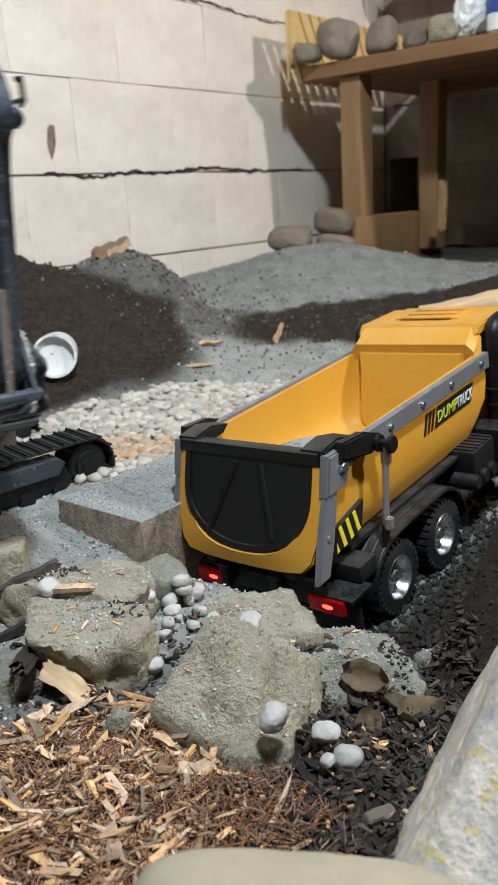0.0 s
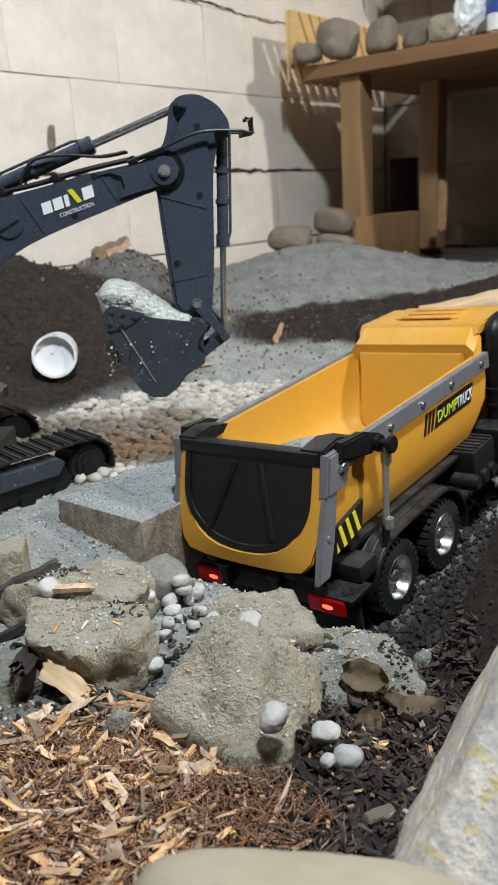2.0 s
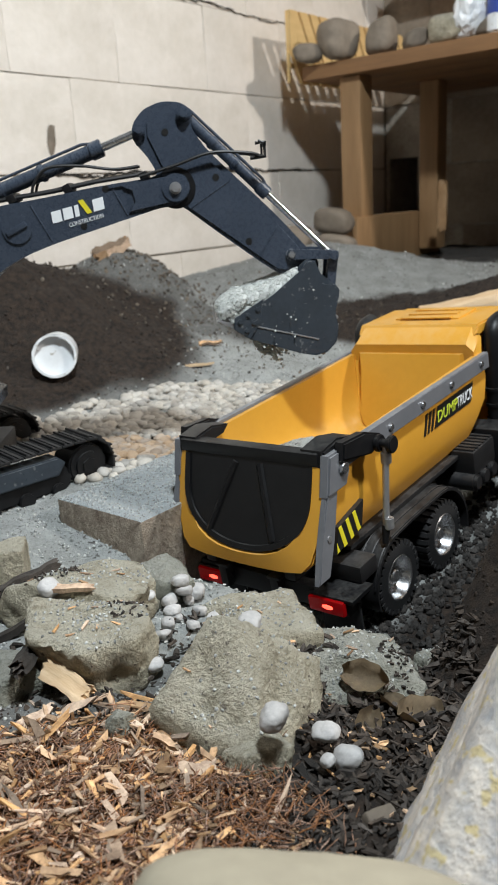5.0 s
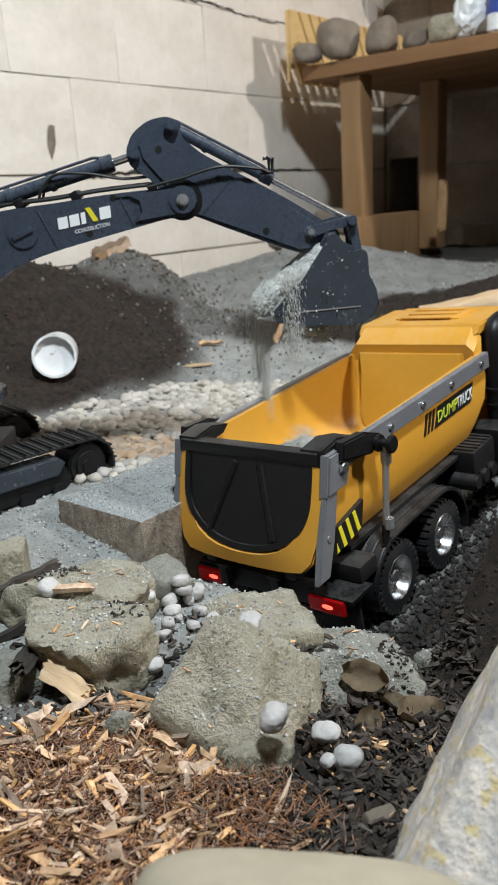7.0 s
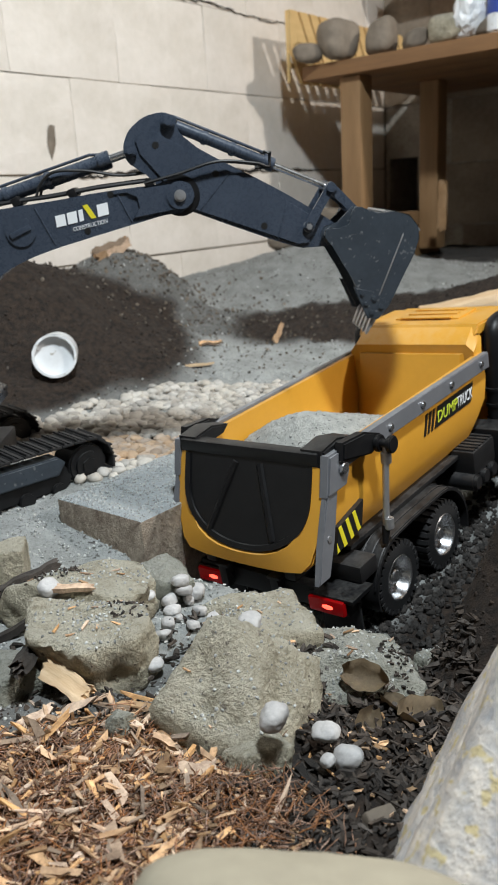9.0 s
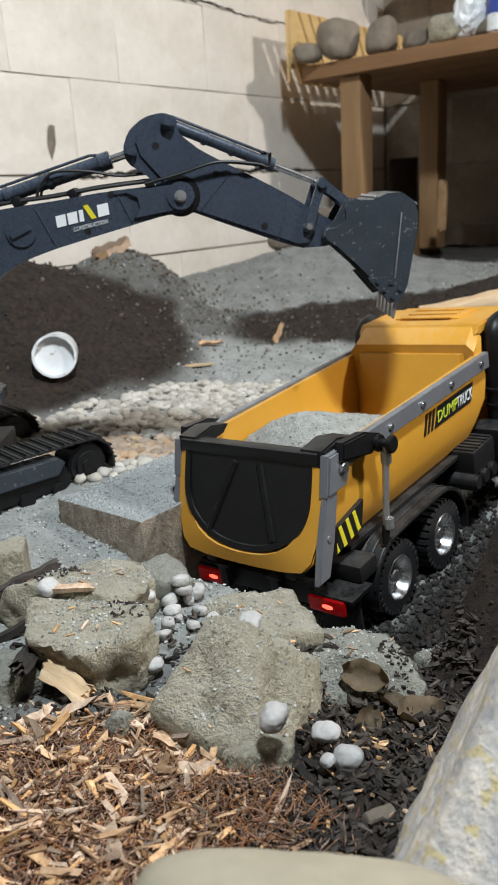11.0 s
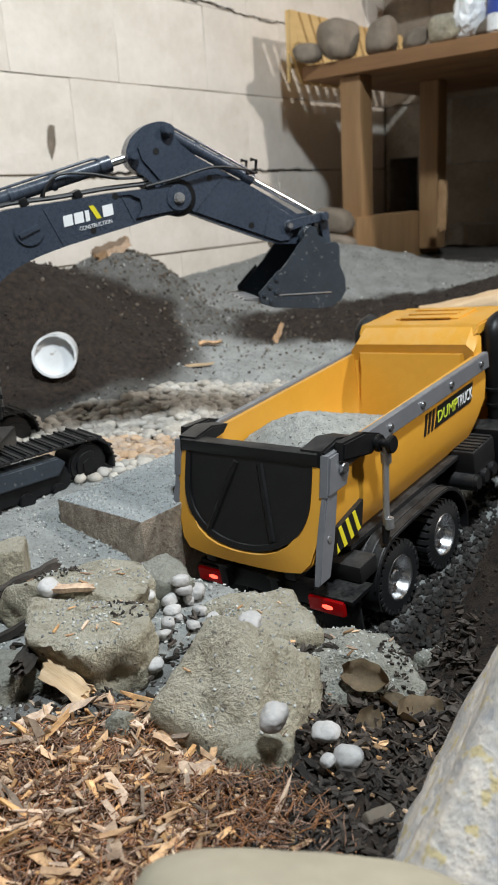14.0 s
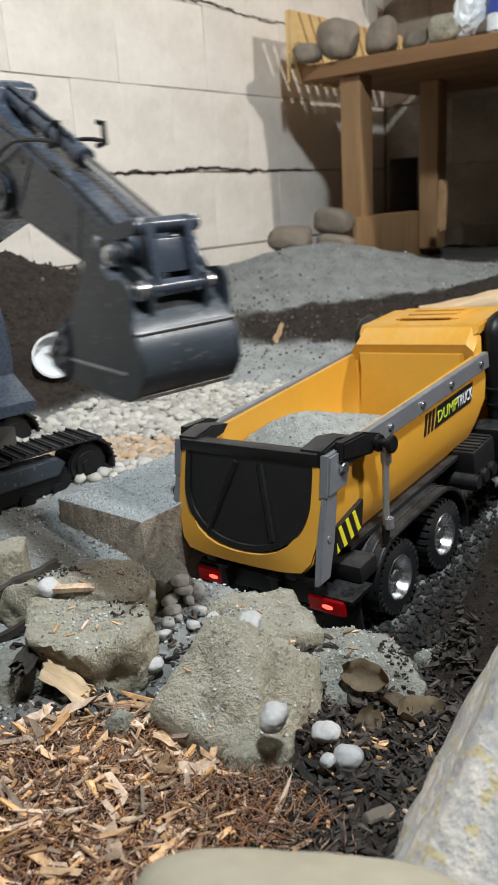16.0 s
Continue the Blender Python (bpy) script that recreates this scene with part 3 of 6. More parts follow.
        for z, dx in ((0.172, 0.0), (0.108, -0.0107)):
            bm = bmesh.new()
            rod(bm, (-0.004 + dx, sy * 0.1145, z + 0.006), (-0.0055 + dx, sy * 0.1142, z - 0.006), 0.0052, seg=14, bev=0.001)
            part("ram_collar", bm, M_STEEL, ram)
        bm = bmesh.new()
        rod(bm, (-0.0165, sy * 0.112, 0.106), (-0.021, sy * 0.111, 0.088), 0.0044, 0.003, seg=12)
        part("ram_foot", bm, M_BLACK, ram)
    # hazard plate on the flank
    for sy in (1, -1):
        bm = bmesh.new()
        plate(bm, [(-0.080, 0.103), (-0.034, 0.112), (-0.026, 0.136), (-0.070, 0.127)], sy * 0.0915, sy * 0.0965, 0.0)
        hz = part("hazard_plate", bm, M_BPRINT, t, "black and yellow striped hazard plate")
        for i in range(4):
            x0 = -0.0800 + 0.0122 * i
            zb, zt = 0.1040 + 0.0023 * i, 0.1262 + 0.0021 * i
            quad = [(x0 + 0.013, zb + 0.0010), (x0 + 0.0185, zb + 0.0020), (x0 + 0.0135, zt + 0.0016), (x0 + 0.0085, zt + 0.0006)]
            if i == 3:
                quad = [(-0.0785, 0.1040), (-0.0745, 0.1048), (-0.0770, 0.1150)]
            bm = bmesh.new()
            plate(bm, quad, sy * 0.0965, sy * 0.0970, 0.0)
            part("stripe", bm, M_YPRINT, hz)
    # lettering on the near flank
    bm = bmesh.new()
    plate(bm, [(0.128, 0.148), (0.216, 0.148), (0.226, 0.170), (0.140, 0.170)], -0.0925, -0.0932)
    decal = part("decal", bm, M_BPRINT, tub, "black decal with lime and white lettering")
    side = Matrix(((1, 0, 0, 0), (0, 0, -1, -0.0933), (0, 1, 0, 0), (0, 0, 0, 1)))
    lettering("lettering", "DUMP", 0.0175, M_LIME, decal, Matrix.Translation((0.134, 0, 0.1528)) @ side, shear=0.25)
    lettering("lettering", "TRUCK", 0.0175, M_WHITE, decal, Matrix.Translation((0.181, 0, 0.1528)) @ side @ Matrix.Diagonal((0.68, 1, 1, 1)), shear=0.25)
    for i in range(3):
        bm = bmesh.new()
        x0 = 0.104 + 0.008 * i
        plate(bm, [(x0, 0.148), (x0 + 0.004, 0.148), (x0 + 0.014, 0.170), (x0 + 0.010, 0.170)], -0.0925, -0.0932)
        part("bar", bm, M_BPRINT, decal)
    # chassis
    for sy in (1, -1):
        bm = bmesh.new()
        box(bm, (0.175, sy * 0.034, 0.066), (0.56, 0.010, 0.024), 0.0015)
        box(bm, (0.175, sy * 0.034, 0.078), (0.56, 0.016, 0.003), 0.001)
        part("chassis_rail", bm, M_FENDER, t)
        bm = bmesh.new()
        box(bm, (0.08, sy * 0.052, 0.083), (0.36, 0.014, 0.012), 0.002)
        part("side_beam", bm, M_FENDER, t)
        bm = bmesh.new()
        box(bm, (0.075, sy * 0.074, 0.0935), (0.25, 0.034, 0.005), 0.0012)
        part("side_deck", bm, M_FENDER, t)
    for x in (0.05, 0.15, 0.3, 0.42):
        bm = bmesh.new()
        box(bm, (x, 0, 0.066), (0.012, 0.068, 0.02), 0.001)
        part("crossmember", bm, M_BLACK, t)
    bm = bmesh.new()
    box(bm, (-0.088, 0, 0.062), (0.014, 0.15, 0.022), 0.003)
    part("rear_crossmember", bm, M_BLACK, t)
    # tail lamps on brackets, flaps
    for sy in (1, -1):
        yc = sy * 0.0905 if sy < 0 else 0.0555
        bm = bmesh.new()
        box(bm, (-0.080, yc - 0.004, 0.0665), (0.036, 0.05, 0.0045), 0.001)
        box(bm, (-0.085, yc, 0.0585), (0.022, 0.042, 0.018), 0.001)
        bx = part("lamp_bracket", bm, M_BLACK, t)
        bm = bmesh.new()
        box(bm, (-0.0985, yc, 0.0590), (0.006, 0.040, 0.0150), 0.002)
        lampob = part("tail_lamp", bm, M_RED, t, "glowing red tail lamp")
        bm = bmesh.new()
        for dy in (-0.002,):
            bmesh.ops.create_icosphere(bm, subdivisions=2, radius=0.0034, matrix=Matrix.Translation((-0.1010, yc + dy, 0.059)) @ Matrix.Diagonal((0.5, 2.0, 0.8, 1)))
        part("bulb", bm, M_REDHOT, lampob)
        bm = bmesh.new()
        box(bm, (-0.079, yc, 0.030), (0.003, 0.046, 0.050), 0.001)
        part("mud_flap", bm, M_RUBBER, t)
    # fenders over the rear pair of wheels
    for sy in (1, -1):
        prof = []
        for i in range(9):
            a = math.radians(195 - 13 * i)
            prof.append((0.0 + 0.049 * math.cos(a), 0.040 + 0.049 * math.sin(a)))
        prof += [(0.03, 0.0905), (0.07, 0.0905)]
        for i in range(9):
            a = math.radians(90 - 13 * i)
            prof.append((0.096 + 0.049 * math.cos(a), 0.0405 + 0.050 * math.sin(a)))
        bm = bmesh.new()
        y0, y1 = sy * 0.052, sy * 0.113
        top = [[bm.verts.new((x, y, z)) for x, z in prof] for y in (y0, y1)]
        low = [[bm.verts.new((0.048 + (x - 0.048) * 0.975, y, z - 0.0025)) for x, z in prof] for y in (y0, y1)]
        for i in range(len(prof) - 1):
            bm.faces.new((top[0][i], top[0][i + 1], top[1][i + 1], top[1][i]))
            bm.faces.new((low[0][i], low[1][i], low[1][i + 1], low[0][i + 1]))
            for j in (0, 1):
                bm.faces.new((top[j][i], low[j][i], low[j][i + 1], top[j][i + 1]))
        for i in (0, -1):
            bm.faces.new((top[0][i], top[1][i], low[1][i], low[0][i]))
        fen = part("fender", bm, M_FENDER, t, "dusty black ribbed fender")
        for k_ in range(6):
            yy = sy * (0.058 + 0.0105 * k_)
            bm = bmesh.new()
            tube(bm, [(x, yy, z + 0.0004) for x, z in prof[2:-3]], 0.0011, 5)
            part("rib", bm, M_FENDER, fen)
        bm = bmesh.new()
        box(bm, (-0.054, sy * 0.083, 0.078), (0.030, 0.058, 0.018), 0.003)
        part("rear_box", bm, M_FENDER, t)
    # wheels
    for x in (0.0, 0.096, 0.36):
        for sy in (1, -1):
            w = wheel(sy)
            w.parent = t
            w.matrix_local = pose(x, sy * 0.088, 0.038, 0, 0, 0)
    bm = bmesh.new()
    for x in (0.0, 0.096, 0.36):
        bm = bmesh.new()
        rod(bm, (x, -0.07, 0.038), (x, 0.07, 0.038), 0.006)
        part("axle", bm, M_BLACK, t)
    # tank group and battery box behind the cab
    for sy in (1, -1):
        bm = bmesh.new()
        box(bm, (0.205, sy * 0.085, 0.086), (0.055, 0.05, 0.030), 0.004)
        bb = part("battery_box", bm, M_FENDER, t, "dusty black ribbed battery box")
        for i in range(6):
            bm = bmesh.new()
            box(bm, (0.1835 + 0.0088 * i, sy * 0.085, 0.1015), (0.005, 0.046, 0.003), 0.001)
            part("rib", bm, M_FENDER, bb)
        for i in range(3):
            bm = bmesh.new()
            x = 0.178 + 0.021 * i
            rod(bm, (x, sy * 0.062, 0.064), (x, sy * 0.112, 0.064), 0.0105, seg=20, bev=0.002)
            rod(bm, (x, sy * 0.111, 0.064), (x, sy * 0.1135, 0.064), 0.0075, seg=20)
            part("air_tank", bm, M_FENDER, t)
        bm = bmesh.new()
        box(bm, (0.255, sy * 0.086, 0.078), (0.034, 0.056, 0.056), 0.005)
        part("side_tank", bm, M_BLACK, t)
    # cab
    bm = bmesh.new()
    plate(bm, [(0.300, 0.075), (0.300, 0.205), (0.308, 0.214), (0.405, 0.214), (0.430, 0.160), (0.432, 0.05), (0.35, 0.05)], -0.092, 0.092, 0.004)
    cab = part("cab", bm, M_YELLOW, t, "amber plastic cab")
    for sy in (1, -1):
        bm = bmesh.new()
        plate(bm, [(0.335, 0.150), (0.335, 0.200), (0.398, 0.200), (0.415, 0.150)], sy * 0.092, sy * 0.0935)
        part("side_window", bm, M_GLASS, cab)
        bm = bmesh.new()
        box(bm, (0.35, sy * 0.094, 0.12), (0.03, 0.004, 0.006), 0.001)
        part("door_handle", bm, M_BLACK, cab)
    for sy in (1, -1):
        bm = bmesh.new()
        path = curve_pts([(0.285, sy * 0.091, 0.075), (0.285, sy * 0.092, 0.12), (0.288, sy * 0.092, 0.195), (0.296, sy * 0.092, 0.215), (0.315, sy * 0.092, 0.219)], 6)
        tube(bm, path, 0.0115, 14)
        for z in (0.10, 0.12, 0.14):
            rod(bm, (0.2855, sy * 0.0915, z), (0.2855, sy * 0.0915, z + 0.004), 0.0128, seg=16)
        part("air_intake", bm, M_BLACK, t, "black bent air intake pipe behind the cab")
    bm = bmesh.new()
    box(bm, (0.437, 0, 0.045), (0.012, 0.19, 0.05), 0.005)
    part("bumper", bm, M_GREY, t)
    bm = bmesh.new()
    plate(bm, [(0.4105, 0.206), (0.4125, 0.207), (0.434, 0.162), (0.432, 0.160)], -0.080, 0.080)
    part("windscreen", bm, M_GLASS, cab)
    return t


def wheel(sy):
    bm = bmesh.new()
    seg = 40
    prof = [(0.024, -0.021), (0.0335, -0.020), (0.0375, -0.016), (0.0378, 0.0), (0.0375, 0.016), (0.0335, 0.020), (0.024, 0.021), (0.021, 0.016), (0.021, -0.016)]
    rings = [[bm.verts.new((r * math.sin(2 * math.pi * j / seg), y, r * math.cos(2 * math.pi * j / seg))) for r, y in prof] for j in range(seg)]
    for j in range(seg):
        a, b = rings[j], rings[(j + 1) % seg]
        for i in range(len(prof)):
            k = (i + 1) % len(prof)
            bm.faces.new((a[i], a[k], b[k], b[i]))
    for j in range(30):
        for side_, sh in ((0.0105, 0.0), (-0.0105, 0.5)):
            a = 2 * math.pi * (j + sh) / 30
            M = Matrix.Rotation(a, 4, "Y")
            box(bm, (0, side_, 0.0380), (0.0050, 0.0185, 0.0018), 0.0, M)
            box(bm, (0, side_ * 1.84, 0.0356), (0.0046, 0.0020, 0.0040), 0.0, M)
    tyre = part("wheel", bm, M_RUBBER, None, "black chunky rubber tyre on a chrome rim", smooth=30)
    # rim: dished chrome
    bm = bmesh.new()
    prof = [(0.0235, 0.0205), (0.0225, 0.0212), (0.0205, 0.019), (0.0195, 0.010), (0.016, 0.006), (0.0095, 0.007), (0.0085, 0.014), (0.006, 0.0165), (0.0, 0.017)]
    rings = [[bm.verts.new((r * math.sin(2 * math.pi * j / 32), sy * y, r * math.cos(2 * math.pi * j / 32))) for r, y in prof[:-1]] for j in range(32)]
    tip = bm.verts.new((0, sy * prof[-1][1], 0))
    for j in range(32):
        a, b = rings[j], rings[(j + 1) % 32]
        for i in range(len(prof) - 2):
            bm.faces.new((a[i], a[i + 1], b[i + 1], b[i]))
        bm.faces.new((a[-1], tip, b[-1]))
    rim = part("rim", bm, M_CHROME, tyre, "dished chrome rim")
    for j in range(8):
        a = 2 * math.pi * j / 8
        bm = bmesh.new()
        rod(bm, (0.0125 * math.sin(a), sy * 0.006, 0.0125 * math.cos(a)), (0.0125 * math.sin(a), sy * 0.0105, 0.0125 * math.cos(a)), 0.0014, seg=6)
        part("lug_nut", bm, M_STEEL, rim)
        rim.children[-1].parent = tyre
    return tyre


truck = build_truck()


# ---- excavator ----
EXC = pose(-0.3644, 0.9049, 0.235, 1.74, 0.82, 0)
FOOT = (0.0115, 0.4182 - 0.235)
SP = (0.3240, 0.0141)
STICK = 0.168
TLP = (0.1446, 0.0020)
LKR = 0.0369
ROCKER, LINK = 0.0468, 0.0395
RTP, CYP = (-0.0607, 0.0312), (-0.0282, 0.0688)
SCA = (0.095, 0.1075)
BCB, BCH = (0.080, 0.030), (0.052, 0.112)

BOOM = [(-0.014, 0.014), (0.0, 0.021), (0.05, 0.060), (0.10, 0.0865), (0.125, 0.0915), (0.1456, 0.0885), (0.2022, 0.0695), (0.2489, 0.0558), (0.3111, 0.0335),
        (0.329, 0.032), (0.341, 0.022), (0.3405, 0.007), (0.329, -0.0025), (0.3150, -0.0020), (0.2995, 0.0040), (0.2714, 0.0092), (0.2087, 0.0208), (0.1771, 0.0263), (0.1449, 0.0300),
        (0.115, 0.0295), (0.08, 0.020), (0.04, -0.002), (0.012, -0.019), (-0.010, -0.016), (-0.019, -0.002)]
ARM = [(-0.0616, 0.019), (-0.0695, 0.0324), (-0.0670, 0.051), (-0.0540, 0.0680), (-0.0360, 0.0775), (-0.0200, 0.0765), (-0.0175, 0.0600), (0.015, 0.0492), (0.1018, 0.0320), (0.1625, 0.0155),
       (0.178, 0.0100), (0.180, -0.008), (0.168, -0.0145), (0.1569, -0.0180), (0.14, -0.0235), (0.06, -0.0175), (0.0109, -0.0125), (-0.004, -0.0185), (-0.016, -0.012), (-0.024, 0.006), (-0.045, 0.014)]
BUCK_RAW = [(0.0, 0.009), (-0.009, 0.002), (-0.006, -0.0125), (-0.0085, -0.05), (-0.0150, -0.0985), (-0.012, -0.1045), (0.0099, -0.1010), (0.0378, -0.0845), (0.0608, -0.0715), (0.0755, -0.0600), (0.0815, -0.0480), (0.0800, -0.0330), (0.0690, -0.0205), (0.0520, -0.0110),
        (0.0440, 0.002), (0.0380, 0.0085), (0.030, 0.0070), (0.022, -0.003), (0.010, 0.0)]


def smooth_outline(pts, fixed):
    """Rounds an outline between its corners; the points named in fixed stay corners."""
    out, k = [], len(pts)
    for i in range(k):
        a, b, c = Vector(pts[i - 1]), Vector(pts[i]), Vector(pts[(i + 1) % k])
        if i in fixed:
            out.append(tuple(b))
        else:
            for w in ((0.25, 0.75, 0.0), (0.09, 0.82, 0.09), (0.0, 0.75, 0.25)):
                out.append(tuple(a * w[0] + b * w[1] + c * w[2]))
    return out


BUCK = smooth_outline(BUCK_RAW, (2, 3, 4, 5))
ARM = smooth_outline(ARM, (13,))
BOOM = smooth_outline(BOOM, ())


def build_excavator():
    ex = empty("excavator", EXC)
    tagged(ex, "slate-grey toy excavator with black tracks standing on sand", "toy excavator")
    P = {}
    # undercarriage
    for sy in (1, -1):
        c = sy * 0.090
        bm = bmesh.new()
        plate(bm, [(-0.105, 0.014), (0.100, 0.014), (0.108, 0.030), (0.095, 0.048), (-0.095, 0.048), (-0.108, 0.032)], c - 0.018, c + 0.018, 0.003)
        tf = part("track_frame", bm, M_BLACK, ex, "black track frame with rollers")
        tf.matrix_local = pose(0, 0, -0.014, 0, 0, 43)
        bm = bmesh.new()
        plate(bm, [(-0.08, 0.036), (0.086, 0.036), (0.096, 0.050), (0.086, 0.059), (-0.08, 0.059)], c - 0.012 + sy * 0.012, c + 0.012 + sy * 0.012, 0.002)
        part("guard_plate", bm, M_BUCKET, tf, "dark scuffed guard plate")
        for x in (-0.085, -0.043, 0.0, 0.043, 0.085):
            bm = bmesh.new()
            rod(bm, (x, c - 0.022, 0.016), (x, c + 0.022, 0.016), 0.010, seg=16, bev=0.001)
            part("roller", bm, M_BLACK, tf)
        for x in (-0.128, 0.128):
            bm = bmesh.new()
            rod(bm, (x, c - 0.019, 0.037), (x, c + 0.019, 0.037), 0.026, seg=24, bev=0.002)
            rod(bm, (x, c - 0.024, 0.037), (x, c + 0.024, 0.037), 0.010, seg=6)
            rod(bm, (x, c - 0.022, 0.037), (x, c + 0.022, 0.037), 0.017, seg=20)
            part("idler", bm, M_BLACK, tf)
        # shoes along the loop
        hl, r = 0.128, 0.033
        total = 4 * hl + 2 * math.pi * r
        count = 44
        for i in range(count):
            d = total * i / count
            if d < 2 * hl:
                x, z, a = -hl + d, 0.037 + r, 0
            elif d < 2 * hl + math.pi * r:
                q = (d - 2 * hl) / r
                x, z, a = hl + r * math.sin(q), 0.037 + r * math.cos(q), q
            elif d < 4 * hl + math.pi * r:
                x, z, a = hl - (d - 2 * hl - math.pi * r), 0.037 - r, math.pi
            else:
                q = (d - 4 * hl - math.pi * r) / r
                x, z, a = -hl - r * math.sin(q), 0.037 - r * math.cos(q), math.pi + q
            if i == 0:
                bm = bmesh.new()
                box(bm, (0, 0, 0), (0.0155, 0.052, 0.003), 0.0008)
                box(bm, (-0.005, 0, 0.0028), (0.0022, 0.052, 0.0036), 0.0006)
                box(bm, (0.0015, 0, 0.002), (0.0018, 0.052, 0.002), 0.0005)
                box(bm, (0, 0, -0.003), (0.010, 0.02, 0.004), 0.001)
                sh = part("track_shoe", bm, M_RUBBER, ex)
                shoe_mesh = sh.data
            else:
                sh = new("track_shoe", shoe_mesh)
                sh.parent = tf
            sh.parent = tf
            sh.matrix_local = Matrix.Translation((x, c, z)) @ Matrix.Rotation(a, 4, "Y")
    bm = bmesh.new()
    box(bm, (0, 0, 0.045), (0.14, 0.13, 0.03), 0.004)
    rod(bm, (0, 0, 0.055), (0, 0, 0.085), 0.06, seg=32)
    part("turntable", bm, M_BLACK, ex)
    # house
    bm = bmesh.new()
    plate(bm, [(-0.16, 0.092), (0.062, 0.092), (0.062, 0.105), (0.02, 0.112), (0.02, 0.160), (-0.10, 0.170), (-0.17, 0.165), (-0.19, 0.15), (-0.19, 0.1)], -0.098, -0.030, 0.004)
    plate(bm, [(-0.16, 0.092), (0.062, 0.092), (0.062, 0.105), (-0.10, 0.170), (-0.17, 0.165), (-0.19, 0.15), (-0.19, 0.1)], -0.0302, 0.0302, 0.002)
    plate(bm, [(-0.16, 0.092), (0.062, 0.092), (0.062, 0.105), (-0.05, 0.160), (-0.17, 0.165), (-0.19, 0.15), (-0.19, 0.1)], 0.030, 0.098, 0.004)
    house = part("house", bm, M_SLATE, ex, "slate-grey upper body")
    P["house"] = house
    bm = bmesh.new()
    box(bm, (0.026, -0.064, 0.146), (0.092, 0.064, 0.080), 0.003)
    body = part("side_box", bm, M_BLACK, house, "black grilled side box with a small purple lamp")
    for i in range(7):
        bm = bmesh.new()
        box(bm, (-0.008 + 0.0115 * i, -0.0970, 0.146), (0.006, 0.003, 0.072), 0.0008)
        part("grille_bar", bm, M_BLACK, house)
    for i in range(5):
        bm = bmesh.new()
        box(bm, (0.0735, -0.064, 0.118 + 0.0135 * i), (0.003, 0.058, 0.005), 0.0008)
        part("grille_bar", bm, M_BLACK, house)
    for y_ in (-0.088, -0.045):
        bm = bmesh.new()
        box(bm, (0.064, y_, 0.189), (0.012, 0.012, 0.008), 0.002)
        part("work_lamp", bm, M_YELLOW, house, "small amber work lamp")
    bm = bmesh.new()
    plate(bm, [(-0.12, 0.10), (0.010, 0.10), (0.015, 0.16), (-0.005, 0.230), (-0.12, 0.230)], 0.034, 0.098, 0.005)
    cab = part("cab", bm, M_SLATE, house, "slate-grey cab")
    bm = bmesh.new()
    plate(bm, [(-0.108, 0.165), (0.000, 0.165), (-0.012, 0.218), (-0.108, 0.218)], 0.0325, 0.034)
    cw = part("cab_window", bm, M_GLASS, house)
    for sy in (1, -1):
        bm = bmesh.new()
        plate(bm, [(-0.02, 0.10), (0.05, 0.10), (FOOT[0] + 0.024, FOOT[1]), (FOOT[0] + 0.012, FOOT[1] + 0.02), (FOOT[0] - 0.012, FOOT[1] + 0.02), (FOOT[0] - 0.026, FOOT[1])], sy * 0.0235, sy * 0.0295, 0.001)
        part("boom_bracket", bm, M_SLATE, house)

    # boom: box girder with raised flanges
    bm = bmesh.new()
    plate(bm, BOOM, -0.0205, 0.0205, 0.0015)
    boom = part("boom", bm, M_SLATE, ex, "slate-grey steel boom")
    P["boom"] = boom
    for sy in (1, -1):
        bm = bmesh.new()
        rod(bm, (SP[0], sy * 0.0205, SP[1]), (SP[0], sy * 0.0245, SP[1]), 0.0150, seg=28, bev=0.001)
        part("pivot_boss", bm, M_SLATE, boom)
        bm = bmesh.new()
        hexbolt(bm, (SP[0], sy * 0.0247, SP[1]), (0, sy, 0), 0.0046, 0.0034)
        part("pivot_bolt", bm, M_STEEL, boom)
        bm = bmesh.new()
        plate(bm, [(0.262, 0.048), (0.318, 0.0300), (0.336, 0.020), (0.338, 0.006), (0.322, 0.0005), (0.292, 0.010), (0.268, 0.016), (0.2805, 0.022), (0.2835, 0.034), (0.276, 0.042)], sy * 0.0203, sy * 0.0232, 0.0008)
        part("tip_plate", bm, M_SLATE, boom)
        bm = bmesh.new()
        rod(bm, (0.154, sy * 0.0205, 0.0582), (0.154, sy * 0.0222, 0.0582), 0.0165, seg=28, bev=0.0008)
        box(bm, (0.154, sy * 0.0228, 0.0582), (0.024, 0.003, 0.006), 0.001, Matrix.Rotation(0.0, 4, "Y"))
        part("boss", bm, M_SLATE, boom)
        # holes are flat black discs, their inner shade given as colour
        for x, z in ((0.218, 0.0268), (0.2585, 0.0485)):
            bm = bmesh.new()
            rod(bm, (x, sy * 0.0200, z), (x, sy * 0.0209, z), 0.0036, seg=14)
            part("hole", bm, M_BPRINT, boom)
        for x in (0.180, 0.265):
            bm = bmesh.new()
            zt, zb = (0.0745, 0.0275) if x < 0.2 else (0.0475, 0.0120)
            box(bm, (x, sy * 0.0207, (zt + zb) / 2), (0.0012, 0.0012, (zt - zb) * 0.9), 0.0003)
            part("weld_seam", bm, M_SLATE, boom)
    # maker's mark as plain shapes, and the word below it
    c0, ang = Vector((0.1905, 0.0446)), math.radians(-13)
    ux, uz = Vector((math.cos(ang), math.sin(ang))), Vector((-math.sin(ang) * 1.0 + 0.10, math.cos(ang)))

